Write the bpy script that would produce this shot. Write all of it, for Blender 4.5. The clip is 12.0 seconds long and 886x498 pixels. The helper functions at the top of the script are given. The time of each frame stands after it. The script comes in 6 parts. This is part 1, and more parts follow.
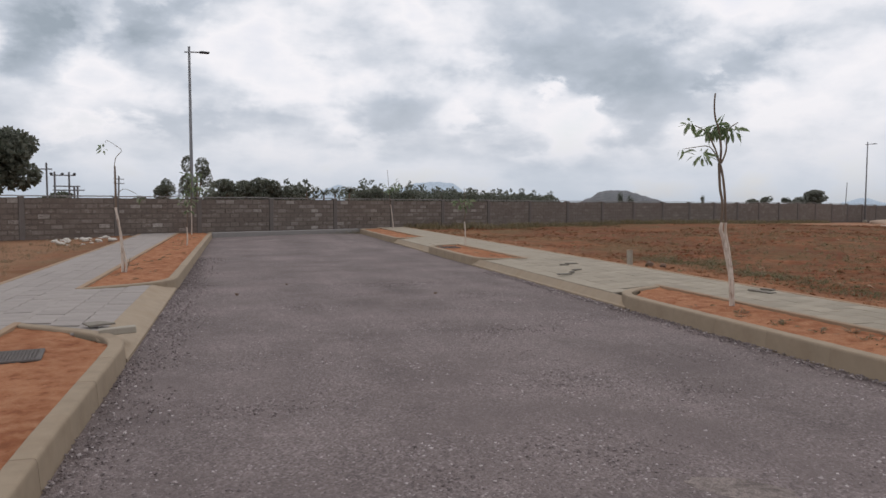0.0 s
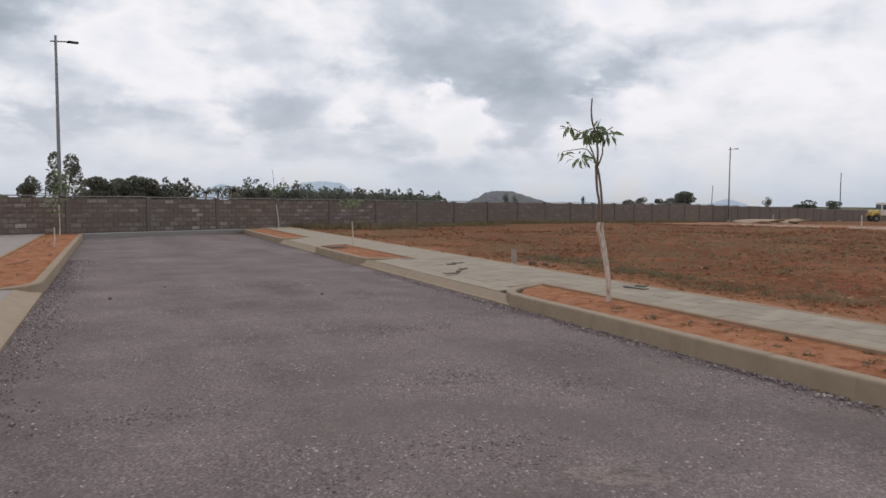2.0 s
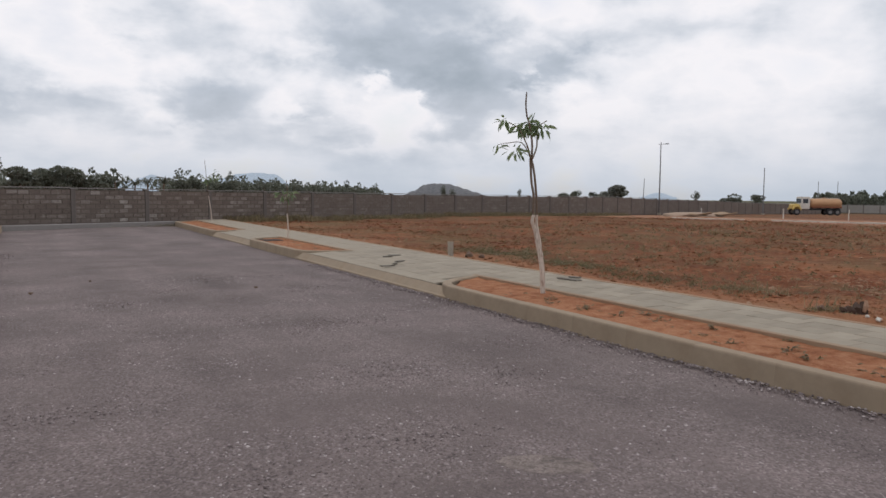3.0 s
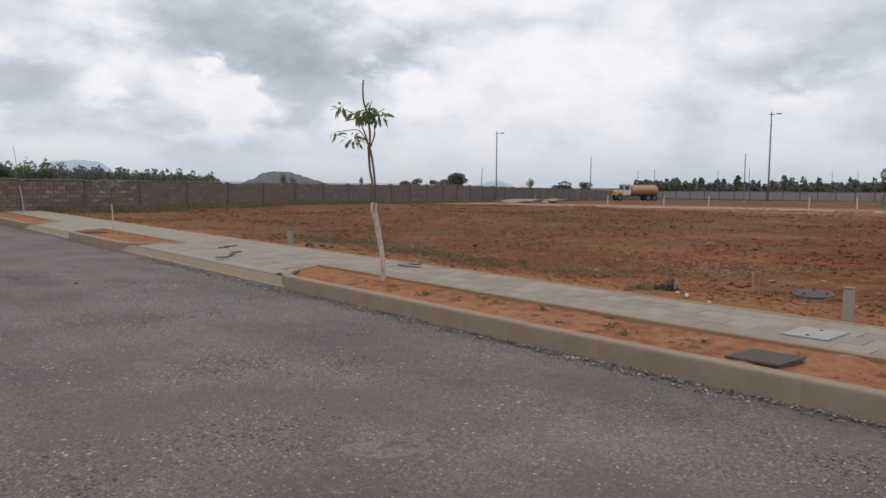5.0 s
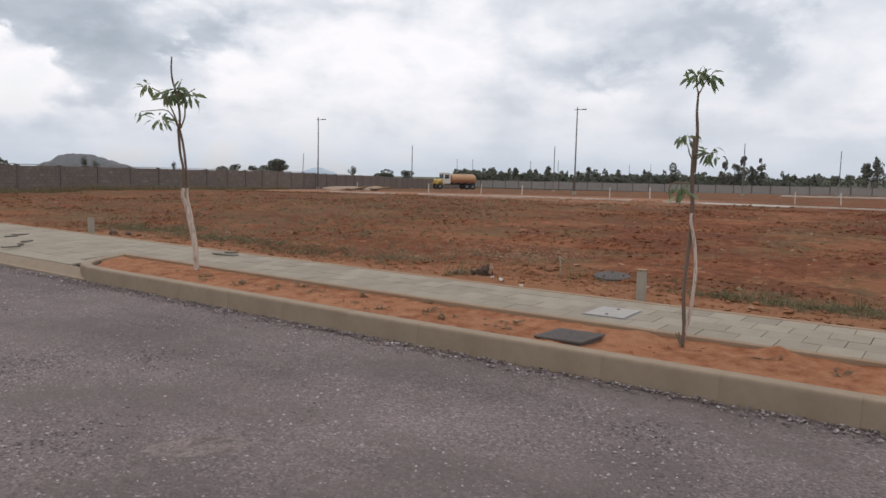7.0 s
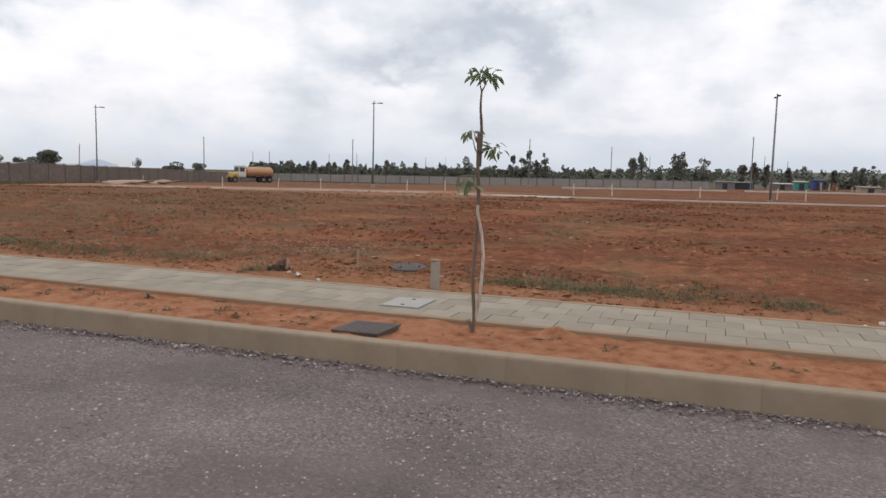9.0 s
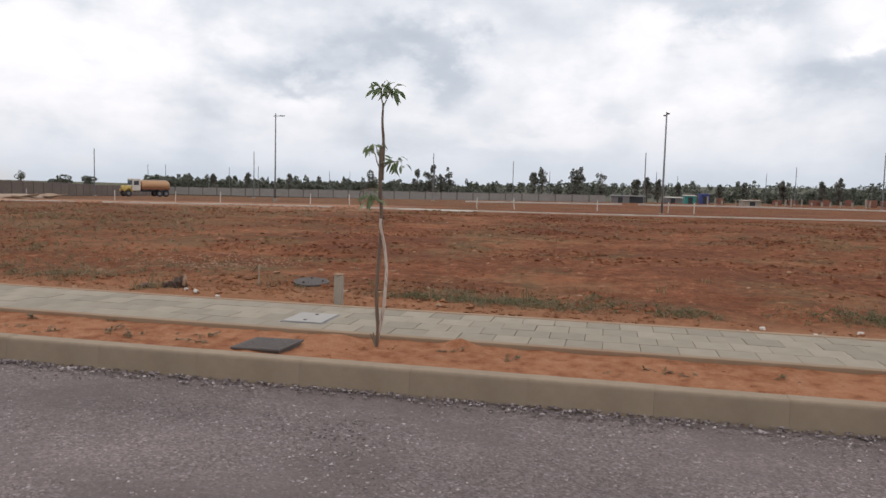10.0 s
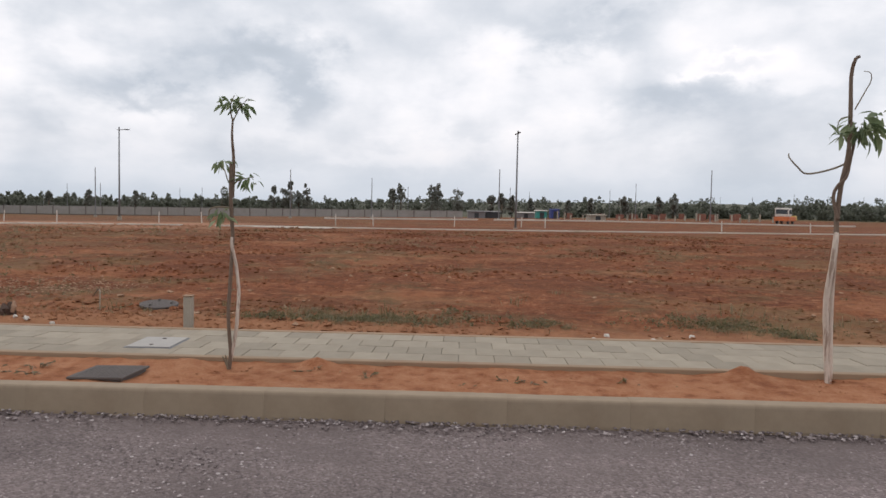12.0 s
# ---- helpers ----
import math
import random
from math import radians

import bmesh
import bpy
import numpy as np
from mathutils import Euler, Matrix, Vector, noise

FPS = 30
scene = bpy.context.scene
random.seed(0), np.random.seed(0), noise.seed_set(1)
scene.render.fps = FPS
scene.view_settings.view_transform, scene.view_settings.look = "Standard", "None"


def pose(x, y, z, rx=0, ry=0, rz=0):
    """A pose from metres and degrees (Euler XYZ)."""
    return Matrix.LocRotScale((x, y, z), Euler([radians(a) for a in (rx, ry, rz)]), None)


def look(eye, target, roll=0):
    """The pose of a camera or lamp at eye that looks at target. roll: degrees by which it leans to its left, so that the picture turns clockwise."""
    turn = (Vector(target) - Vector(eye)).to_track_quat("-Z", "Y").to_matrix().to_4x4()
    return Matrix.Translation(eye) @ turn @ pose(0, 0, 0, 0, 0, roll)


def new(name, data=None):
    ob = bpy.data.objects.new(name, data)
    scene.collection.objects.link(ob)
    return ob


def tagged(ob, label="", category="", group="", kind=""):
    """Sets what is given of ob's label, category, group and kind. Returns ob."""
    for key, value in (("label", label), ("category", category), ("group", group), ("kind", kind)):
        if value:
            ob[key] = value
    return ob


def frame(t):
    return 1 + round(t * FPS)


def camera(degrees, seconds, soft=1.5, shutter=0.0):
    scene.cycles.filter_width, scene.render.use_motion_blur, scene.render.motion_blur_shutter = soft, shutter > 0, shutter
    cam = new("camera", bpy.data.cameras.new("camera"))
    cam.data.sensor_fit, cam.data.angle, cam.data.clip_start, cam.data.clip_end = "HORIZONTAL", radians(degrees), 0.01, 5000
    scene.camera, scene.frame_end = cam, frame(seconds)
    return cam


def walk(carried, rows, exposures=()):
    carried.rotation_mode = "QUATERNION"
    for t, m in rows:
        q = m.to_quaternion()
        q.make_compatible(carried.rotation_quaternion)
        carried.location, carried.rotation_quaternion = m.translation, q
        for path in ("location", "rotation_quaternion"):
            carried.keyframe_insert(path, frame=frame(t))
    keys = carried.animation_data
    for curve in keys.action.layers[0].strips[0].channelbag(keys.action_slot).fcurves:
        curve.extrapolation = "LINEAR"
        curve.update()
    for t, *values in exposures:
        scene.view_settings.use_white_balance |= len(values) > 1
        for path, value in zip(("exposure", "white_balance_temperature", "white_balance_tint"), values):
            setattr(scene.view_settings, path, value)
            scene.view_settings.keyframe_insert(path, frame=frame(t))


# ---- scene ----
cam = camera(61.3, 12.0, soft=1.55)
PATH = [
    (0, (0.069, -0.128, 1.66), (0.629, 1.787, 1.527), 0.1),
    (0.5, (0.073, -0.138, 1.667), (0.697, 1.757, 1.532), 0.1),
    (1, (0.085, -0.141, 1.665), (0.78, 1.73, 1.535), 0.1),
    (1.5, (0.098, -0.141, 1.66), (0.86, 1.704, 1.533), 0.3),
    (2, (0.093, -0.143, 1.66), (0.931, 1.668, 1.528), 0.3),
    (2.5, (0.107, -0.144, 1.658), (1.018, 1.631, 1.516), 0.4),
    (4.5, (0.141, -0.173, 1.656), (1.376, 1.39, 1.485), 0.6),
    (5, (0.158, -0.179, 1.657), (1.481, 1.31, 1.478), 0.4),
    (5.5, (0.174, -0.182, 1.654), (1.577, 1.232, 1.471), 0.4),
    (6, (0.189, -0.186, 1.649), (1.677, 1.138, 1.464), 0.6),
    (6.5, (0.188, -0.189, 1.65), (1.751, 1.045, 1.459), 1.1),
    (7, (0.207, -0.184, 1.646), (1.841, 0.952, 1.441), 1.3),
    (9, (0.228, -0.237, 1.651), (2.102, 0.429, 1.44), 1.4),
    (9.5, (0.216, -0.248, 1.646), (2.132, 0.296, 1.457), 1.4),
    (10, (0.22, -0.26, 1.65), (2.167, 0.165, 1.482), 1.5),
    (10.5, (0.222, -0.271, 1.652), (2.189, 0.055, 1.499), 1.6),
    (11, (0.225, -0.288, 1.65), (2.206, -0.055, 1.512), 1.3),
    (11.5, (0.215, -0.304, 1.647), (2.205, -0.155, 1.524), 1.1),
    (12, (0.212, -0.301, 1.654), (2.208, -0.244, 1.538), 1.2),
]
EXPOSURES = [(0, -0.09, 6540, 13), (2.5, -0.09, 6540, 13), (5.5, -0.05, 6560, 13), (7, 0.02, 6580, 13), (9, 0.12, 6640, 13), (12, 0.09, 6640, 13)]
walk(cam, [(t, look(eye, target, roll)) for t, eye, target, roll in PATH], EXPOSURES)


# ---- world, sun ----
def build_world():
    world = bpy.data.worlds.new("overcast_sky")
    scene.world = world
    world.use_nodes = True
    nt = world.node_tree
    nt.nodes.clear()
    N, L = nt.nodes.new, nt.links.new

    def math_node(op, a, b=None, clamp=False):
        n = N("ShaderNodeMath")
        n.operation, n.use_clamp = op, clamp
        for i, v in enumerate((a, b)):
            if v is None:
                continue
            if isinstance(v, (int, float)):
                n.inputs[i].default_value = v
            else:
                L(v, n.inputs[i])
        return n.outputs[0]

    out, bg = N("ShaderNodeOutputWorld"), N("ShaderNodeBackground")
    sky = N("ShaderNodeTexSky")
    sky.sky_type, sky.sun_disc = "NISHITA", False
    sky.sun_elevation, sky.sun_rotation = radians(52), radians(40)
    geo = N("ShaderNodeTexCoord")
    sep = N("ShaderNodeSeparateXYZ")
    L(geo.outputs["Generated"], sep.inputs[0])
    up = math_node("MAXIMUM", sep.outputs["Z"], 0.0)
    den = math_node("ADD", up, 0.30)
    com = N("ShaderNodeCombineXYZ")
    L(math_node("DIVIDE", sep.outputs["X"], den), com.inputs[0])
    L(math_node("DIVIDE", sep.outputs["Y"], den), com.inputs[1])
    com.inputs[2].default_value = SKY_SEED

    def fbm(scale, detail, rough, shift, stretch=None):
        m = N("ShaderNodeMapping")
        m.inputs["Location"].default_value = shift
        if stretch:
            m.inputs["Scale"].default_value = stretch
        L(geo.outputs["Generated"] if stretch else com.outputs[0], m.inputs[0])
        n = N("ShaderNodeTexNoise")
        n.inputs["Scale"].default_value, n.inputs["Detail"].default_value = scale, detail
        n.inputs["Roughness"].default_value, n.inputs["Distortion"].default_value = rough, 0.15
        L(m.outputs[0], n.inputs["Vector"])
        return n.outputs["Fac"]

    big = fbm(1.1, 5, 0.5, (3.1, 1.7, 0))
    fine = fbm(3.4, 8, 0.56, (7.3, 2.2, 0))
    puff = fbm(6.5, 9, 0.56, (2.3, 5.2, 1.4), (1, 1, 2.1))
    dens = math_node("ADD", math_node("MULTIPLY", big, 0.30), math_node("ADD", math_node("MULTIPLY", fine, 0.20), math_node("MULTIPLY", puff, 0.50)))
    # sunlit upper edges of the heaps: thinner where the next air above is clearer
    above = fbm(6.5, 9, 0.56, (2.3, 5.2, 1.48), (1, 1, 2.1))
    dens = math_node("SUBTRACT", dens, math_node("MULTIPLY", math_node("SUBTRACT", puff, above), 0.35))
    # rounded heads of cumulus
    wob = N("ShaderNodeTexNoise")
    wob.inputs["Scale"].default_value, wob.inputs["Detail"].default_value = 9.0, 4.0
    L(geo.outputs["Generated"], wob.inputs["Vector"])
    shove = N("ShaderNodeVectorMath")
    shove.operation = "MULTIPLY_ADD"
    L(wob.outputs["Color"], shove.inputs[0])
    shove.inputs[1].default_value = (0.16, 0.16, 0.10)
    L(geo.outputs["Generated"], shove.inputs[2])
    squash = N("ShaderNodeMapping")
    squash.inputs["Scale"].default_value = (1, 1, 1.9)
    L(shove.outputs[0], squash.inputs[0])
    heads = N("ShaderNodeTexVoronoi")
    heads.feature = "SMOOTH_F1"
    heads.inputs["Scale"].default_value, heads.inputs["Smoothness"].default_value = 8.5, 0.35
    L(squash.outputs[0], heads.inputs["Vector"])
    dens = math_node("ADD", dens, math_node("MULTIPLY", math_node("SUBTRACT", heads.outputs["Distance"], 0.55), 0.22))
    # broken heaps to the north, an evener veil to the east and south
    veil = N("ShaderNodeMapRange")
    L(math_node("ARCTAN2", sep.outputs["X"], sep.outputs["Y"]), veil.inputs["Value"])
    veil.inputs["From Min"].default_value, veil.inputs["From Max"].default_value = radians(35), radians(75)
    veil.inputs["To Min"].default_value, veil.inputs["To Max"].default_value = 1.15, 0.55
    dens = math_node("ADD", math_node("MULTIPLY", math_node("SUBTRACT", dens, 0.49), veil.outputs[0]), math_node("SUBTRACT", 0.527, math_node("MULTIPLY", veil.outputs[0], 0.042)))
    # banks of heavier and thinner cloud: bearing, elevation, width, height in degrees, weight
    frayed = math_node("ADD", math_node("SUBTRACT", puff, 0.5), math_node("MULTIPLY", math_node("SUBTRACT", fbm(22, 6, 0.6, (1.3, 4.2, 0.7), (1, 1, 1.6)), 0.5), 0.45))
    az = math_node("ADD", math_node("ARCTAN2", sep.outputs["X"], sep.outputs["Y"]), math_node("MULTIPLY", frayed, 0.22))
    el = math_node("ADD", math_node("ARCSINE", sep.outputs["Z"]), math_node("MULTIPLY", frayed, 0.15))
    for a, e, w, h, k in HEAVY_CLOUD + THIN_CLOUD:
        u = math_node("DIVIDE", math_node("SUBTRACT", az, radians(a)), radians(w))
        v = math_node("DIVIDE", math_node("SUBTRACT", el, radians(e)), radians(h))
        q = math_node("ADD", math_node("MULTIPLY", u, u), math_node("MULTIPLY", v, v))
        dens = math_node("ADD", dens, math_node("MULTIPLY", math_node("EXPONENT", math_node("MULTIPLY", q, -1.0)), k))
    ramp = N("ShaderNodeValToRGB")
    L(dens, ramp.inputs[0])
    cr = ramp.color_ramp
    cr.elements[0].position, cr.elements[0].color = 0.42, (0.955, 0.96, 0.985, 1)
    cr.elements[1].position, cr.elements[1].color = 0.80, (0.35, 0.415, 0.475, 1)
    for p, c in ((0.475, (0.85, 0.88, 0.925, 1)), (0.53, (0.70, 0.75, 0.81, 1)), (0.61, (0.53, 0.595, 0.67, 1))):
        e = cr.elements.new(p)
        e.color = c
    # low sky: a paler, evener layer seen edge on, with a faint warm break above it
    low = N("ShaderNodeValToRGB")
    L(up, low.inputs[0])
    tone = N("ShaderNodeValToRGB")
    L(up, tone.inputs[0])
    for node, stops in ((low, ((0.0, 0.85), (0.05, 0.5), (0.09, 0.2), (0.14, 0.0))), (tone, ((0.0, (0.50, 0.575, 0.655)), (0.035, (0.57, 0.635, 0.71)), (0.075, (0.69, 0.72, 0.765)), (0.12, (0.86, 0.86, 0.88))))):
        el_ = node.color_ramp.elements
        while len(el_) < len(stops):
            el_.new(0.5)
        for e, (p, c) in zip(el_, stops):
            e.position, e.color = p, ((*c, 1) if isinstance(c, tuple) else (c, c, c, 1))
    mix = N("ShaderNodeMix")
    mix.data_type = "RGBA"
    L(low.outputs[0], mix.inputs["Factor"])
    L(ramp.outputs[0], mix.inputs["A"])
    L(tone.outputs[0], mix.inputs["B"])
    # thin places let the clear sky through
    gap = N("ShaderNodeMapRange")
    L(dens, gap.inputs["Value"])
    gap.inputs["From Min"].default_value, gap.inputs["From Max"].default_value = 0.30, 0.42
    gap.inputs["To Min"].default_value, gap.inputs["To Max"].default_value = 0.75, 1.0
    blue = N("ShaderNodeMix")
    blue.data_type, blue.blend_type = "RGBA", "MULTIPLY"
    blue.inputs["Factor"].default_value = 1.0
    L(sky.outputs[0], blue.inputs["A"])
    blue.inputs["B"].default_value = (0.1, 0.1, 0.1, 1)
    both = N("ShaderNodeMix")
    both.data_type = "RGBA"
    L(gap.outputs[0], both.inputs["Factor"])
    L(blue.outputs["Result"], both.inputs["A"])
    L(mix.outputs["Result"], both.inputs["B"])
    L(both.outputs["Result"], bg.inputs["Color"])
    bg.inputs["Strength"].default_value = SKY_STRENGTH
    L(bg.outputs[0], out.inputs["Surface"])


SKY_SEED, SKY_STRENGTH = 4.0, 1.0
HEAVY_CLOUD = ((-12, 11.2, 4.0, 1.9, 0.26), (-3.5, 13.4, 3.4, 1.5, 0.24), (-4.4, 5.6, 3.2, 1.0, 0.08), (11.8, 7.4, 3.6, 1.7, 0.12), (22, 10.8, 4, 1.7, 0.11), (29.9, 9.8, 4.5, 2.3, 0.14),
               (38.5, 9.2, 3.2, 1.8, 0.14), (42.9, 3.2, 6, 1.2, 0.05), (33, 6, 3, 1.0, 0.05), (31, 7.8, 12, 3.2, 0.045), (2, 5.4, 8, 1.0, 0.05), (67, 7.0, 4.5, 1.2, 0.13), (73, 10.3, 5, 2.0, 0.12), (77.8, 8.2, 2.6, 2.2, 0.12), (98.8, 13, 5, 1.5, 0.10),
               (106, 7.5, 9, 1.2, 0.05), (114, 4.5, 9, 3.0, 0.08), (75, 3.2, 7, 1.5, 0.07), (56, 4.5, 7, 2.0, 0.05))
THIN_CLOUD = ((-8.4, 10.4, 1.5, 2.2, -0.14), (-9.8, 4.8, 2.0, 0.8, -0.14), (3.5, 8.4, 3.5, 2.6, -0.10), (23.8, 7.8, 1.0, 0.9, -0.18), (27.1, 6.6, 1.6, 1.0, -0.14), (18.3, 5.3, 2.6, 0.9, -0.12),
              (35.8, 8.5, 0.9, 0.9, -0.10), (25.5, 3.9, 7, 0.8, -0.09), (10, 4.2, 4, 1.0, -0.08), (49.6, 7.8, 6, 4.0, -0.05), (57, 7.5, 5, 3.0, -0.01), (86.4, 4.2, 8, 1.6, -0.08), (108, 9.8, 2.5, 0.8, -0.14), (91, 10, 5, 3.0, -0.05))
build_world()
sun = new("sun", bpy.data.lights.new("sun", "SUN"))
sun.data.energy, sun.data.angle, sun.data.color = 0.5, radians(25), (1.0, 0.95, 0.88)
sun.matrix_world = look((30, 40, 60), (0, 0, 0))


# ---- materials ----
class Nodes:
    """A small builder for procedural materials in world metres."""

    def __init__(self, name, space="Object"):
        self.m = bpy.data.materials.new(name)
        self.m.use_nodes = True
        self.nt = self.m.node_tree
        self.bsdf = self.nt.nodes["Principled BSDF"]
        self.tc = self.nt.nodes.new("ShaderNodeTexCoord")
        if space == "World":
            self.co = self.nt.nodes.new("ShaderNodeNewGeometry").outputs["Position"]
        else:
            self.co = self.tc.outputs[space]

    def put(self, v, socket):
        if hasattr(v, "is_output"):
            self.nt.links.new(v, socket)
        else:
            socket.default_value = v

    def noise(self, scale, detail=4, rough=0.55, stretch=(1, 1, 1), shift=(0, 0, 0)):
        mp = self.nt.nodes.new("ShaderNodeMapping")
        mp.inputs["Scale"].default_value = stretch
        mp.inputs["Location"].default_value = shift
        self.put(self.co, mp.inputs[0])
        n = self.nt.nodes.new("ShaderNodeTexNoise")
        n.inputs["Scale"].default_value, n.inputs["Detail"].default_value, n.inputs["Roughness"].default_value = scale, detail, rough
        self.put(mp.outputs[0], n.inputs["Vector"])
        return n.outputs["Fac"]

    def cells(self, scale, feature="F1", out="Distance"):
        n = self.nt.nodes.new("ShaderNodeTexVoronoi")
        n.feature = feature
        n.inputs["Scale"].default_value = scale
        self.put(self.co, n.inputs["Vector"])
        return n.outputs[out]

    def ramp(self, fac, stops):
        r = self.nt.nodes.new("ShaderNodeValToRGB")
        self.put(fac, r.inputs[0])
        e = r.color_ramp.elements
        while len(e) < len(stops):
            e.new(0.5)
        for el, (p, c) in zip(e, stops):
            el.position = p
            el.color = (*c, 1) if isinstance(c, tuple) else (c, c, c, 1)
        return r.outputs[0]

    def mix(self, fac, a, b, mode="MIX"):
        n = self.nt.nodes.new("ShaderNodeMix")
        n.data_type, n.blend_type = "RGBA", mode
        self.put(fac, n.inputs["Factor"])
        self.put((*a, 1) if isinstance(a, tuple) else a, n.inputs["A"])
        self.put((*b, 1) if isinstance(b, tuple) else b, n.inputs["B"])
        return n.outputs["Result"]

    def calc(self, op, a, b):
        n = self.nt.nodes.new("ShaderNodeMath")
        n.operation = op
        self.put(a, n.inputs[0])
        self.put(b, n.inputs[1])
        return n.outputs[0]

    def per_object(self):
        return self.nt.nodes.new("ShaderNodeObjectInfo").outputs["Random"]

    def per_island(self):
        return self.nt.nodes.new("ShaderNodeNewGeometry").outputs["Random Per Island"]

    def bump(self, height, strength=0.4, distance=0.01):
        b = self.nt.nodes.new("ShaderNodeBump")
        b.inputs["Strength"].default_value, b.inputs["Distance"].default_value = strength, distance
        self.put(height, b.inputs["Height"])
        self.put(b.outputs[0], self.bsdf.inputs["Normal"])
        return self

    def done(self, colour, rough=0.9, metal=0.0, spec=0.3):
        self.put((*colour, 1) if isinstance(colour, tuple) else colour, self.bsdf.inputs["Base Color"])
        self.put(rough, self.bsdf.inputs["Roughness"])
        self.bsdf.inputs["Metallic"].default_value = metal
        self.bsdf.inputs["Specular IOR Level"].default_value = spec
        return self.m


def plain(name, colour, rough=0.7, metal=0.0, scale=6.0, vary=0.18, bump=0.15, spec=0.4):
    """Painted or bare surface with fine grain and faint blotches."""
    n = Nodes(name)
    lo = tuple(c * (1 - vary) for c in colour)
    hi = tuple(min(1, c * (1 + vary)) for c in colour)
    c = n.mix(n.noise(scale, 6, 0.6), lo, hi)
    c = n.mix(n.ramp(n.noise(scale * 9, 3), ((0.35, 0.0), (0.75, 0.35))), c, tuple(c * 0.7 for c in colour))
    n.bump(n.noise(scale * 12, 4), bump, 0.004)
    return n.done(c, rough, metal, spec)


def asphalt_material():
    n = Nodes("asphalt", "World")
    stones = n.nt.nodes.new("ShaderNodeTexVoronoi")
    stones.inputs["Scale"].default_value = 62
    n.put(n.co, stones.inputs["Vector"])
    grain = n.noise(140, 3, 0.6)
    tone = n.ramp(stones.outputs["Color"], ((0.05, (0.092, 0.071, 0.067)), (0.45, (0.19, 0.149, 0.141)), (0.8, (0.30, 0.244, 0.233)), (0.96, (0.48, 0.417, 0.403))))
    tone = n.mix(0.35, tone, n.ramp(grain, ((0.3, (0.125, 0.099, 0.096)), (0.7, (0.285, 0.232, 0.225)))))
    worn = n.ramp(n.noise(0.8, 6, 0.65, shift=(6, 2, 0)), ((0.40, 0.65), (0.54, 0.0)))
    tone = n.mix(worn, tone, n.mix(grain, (0.145, 0.114, 0.108), (0.20, 0.16, 0.152)))
    patches = n.ramp(n.noise(0.55, 5, 0.6), ((0.35, 0.78), (0.65, 1.08)))
    tone = n.mix(1.0, tone, patches, "MULTIPLY")
    streak = n.ramp(n.noise(0.9, 4, 0.6, (1, 0.12, 1)), ((0.4, 0.92), (0.62, 1.08)))
    tone = n.mix(1.0, tone, streak, "MULTIPLY")
    dust = n.ramp(n.noise(0.35, 6, 0.65, shift=(3, 8, 0)), ((0.5, 0.0), (0.75, 0.35)))
    tone = n.mix(dust, tone, (0.205, 0.165, 0.152))
    h = n.calc("ADD", n.calc("MULTIPLY", stones.outputs["Distance"], -0.9), n.calc("MULTIPLY", grain, 0.5))
    n.bump(h, 0.75, 0.014)
    return n.done(tone, 0.93, 0, 0.25)


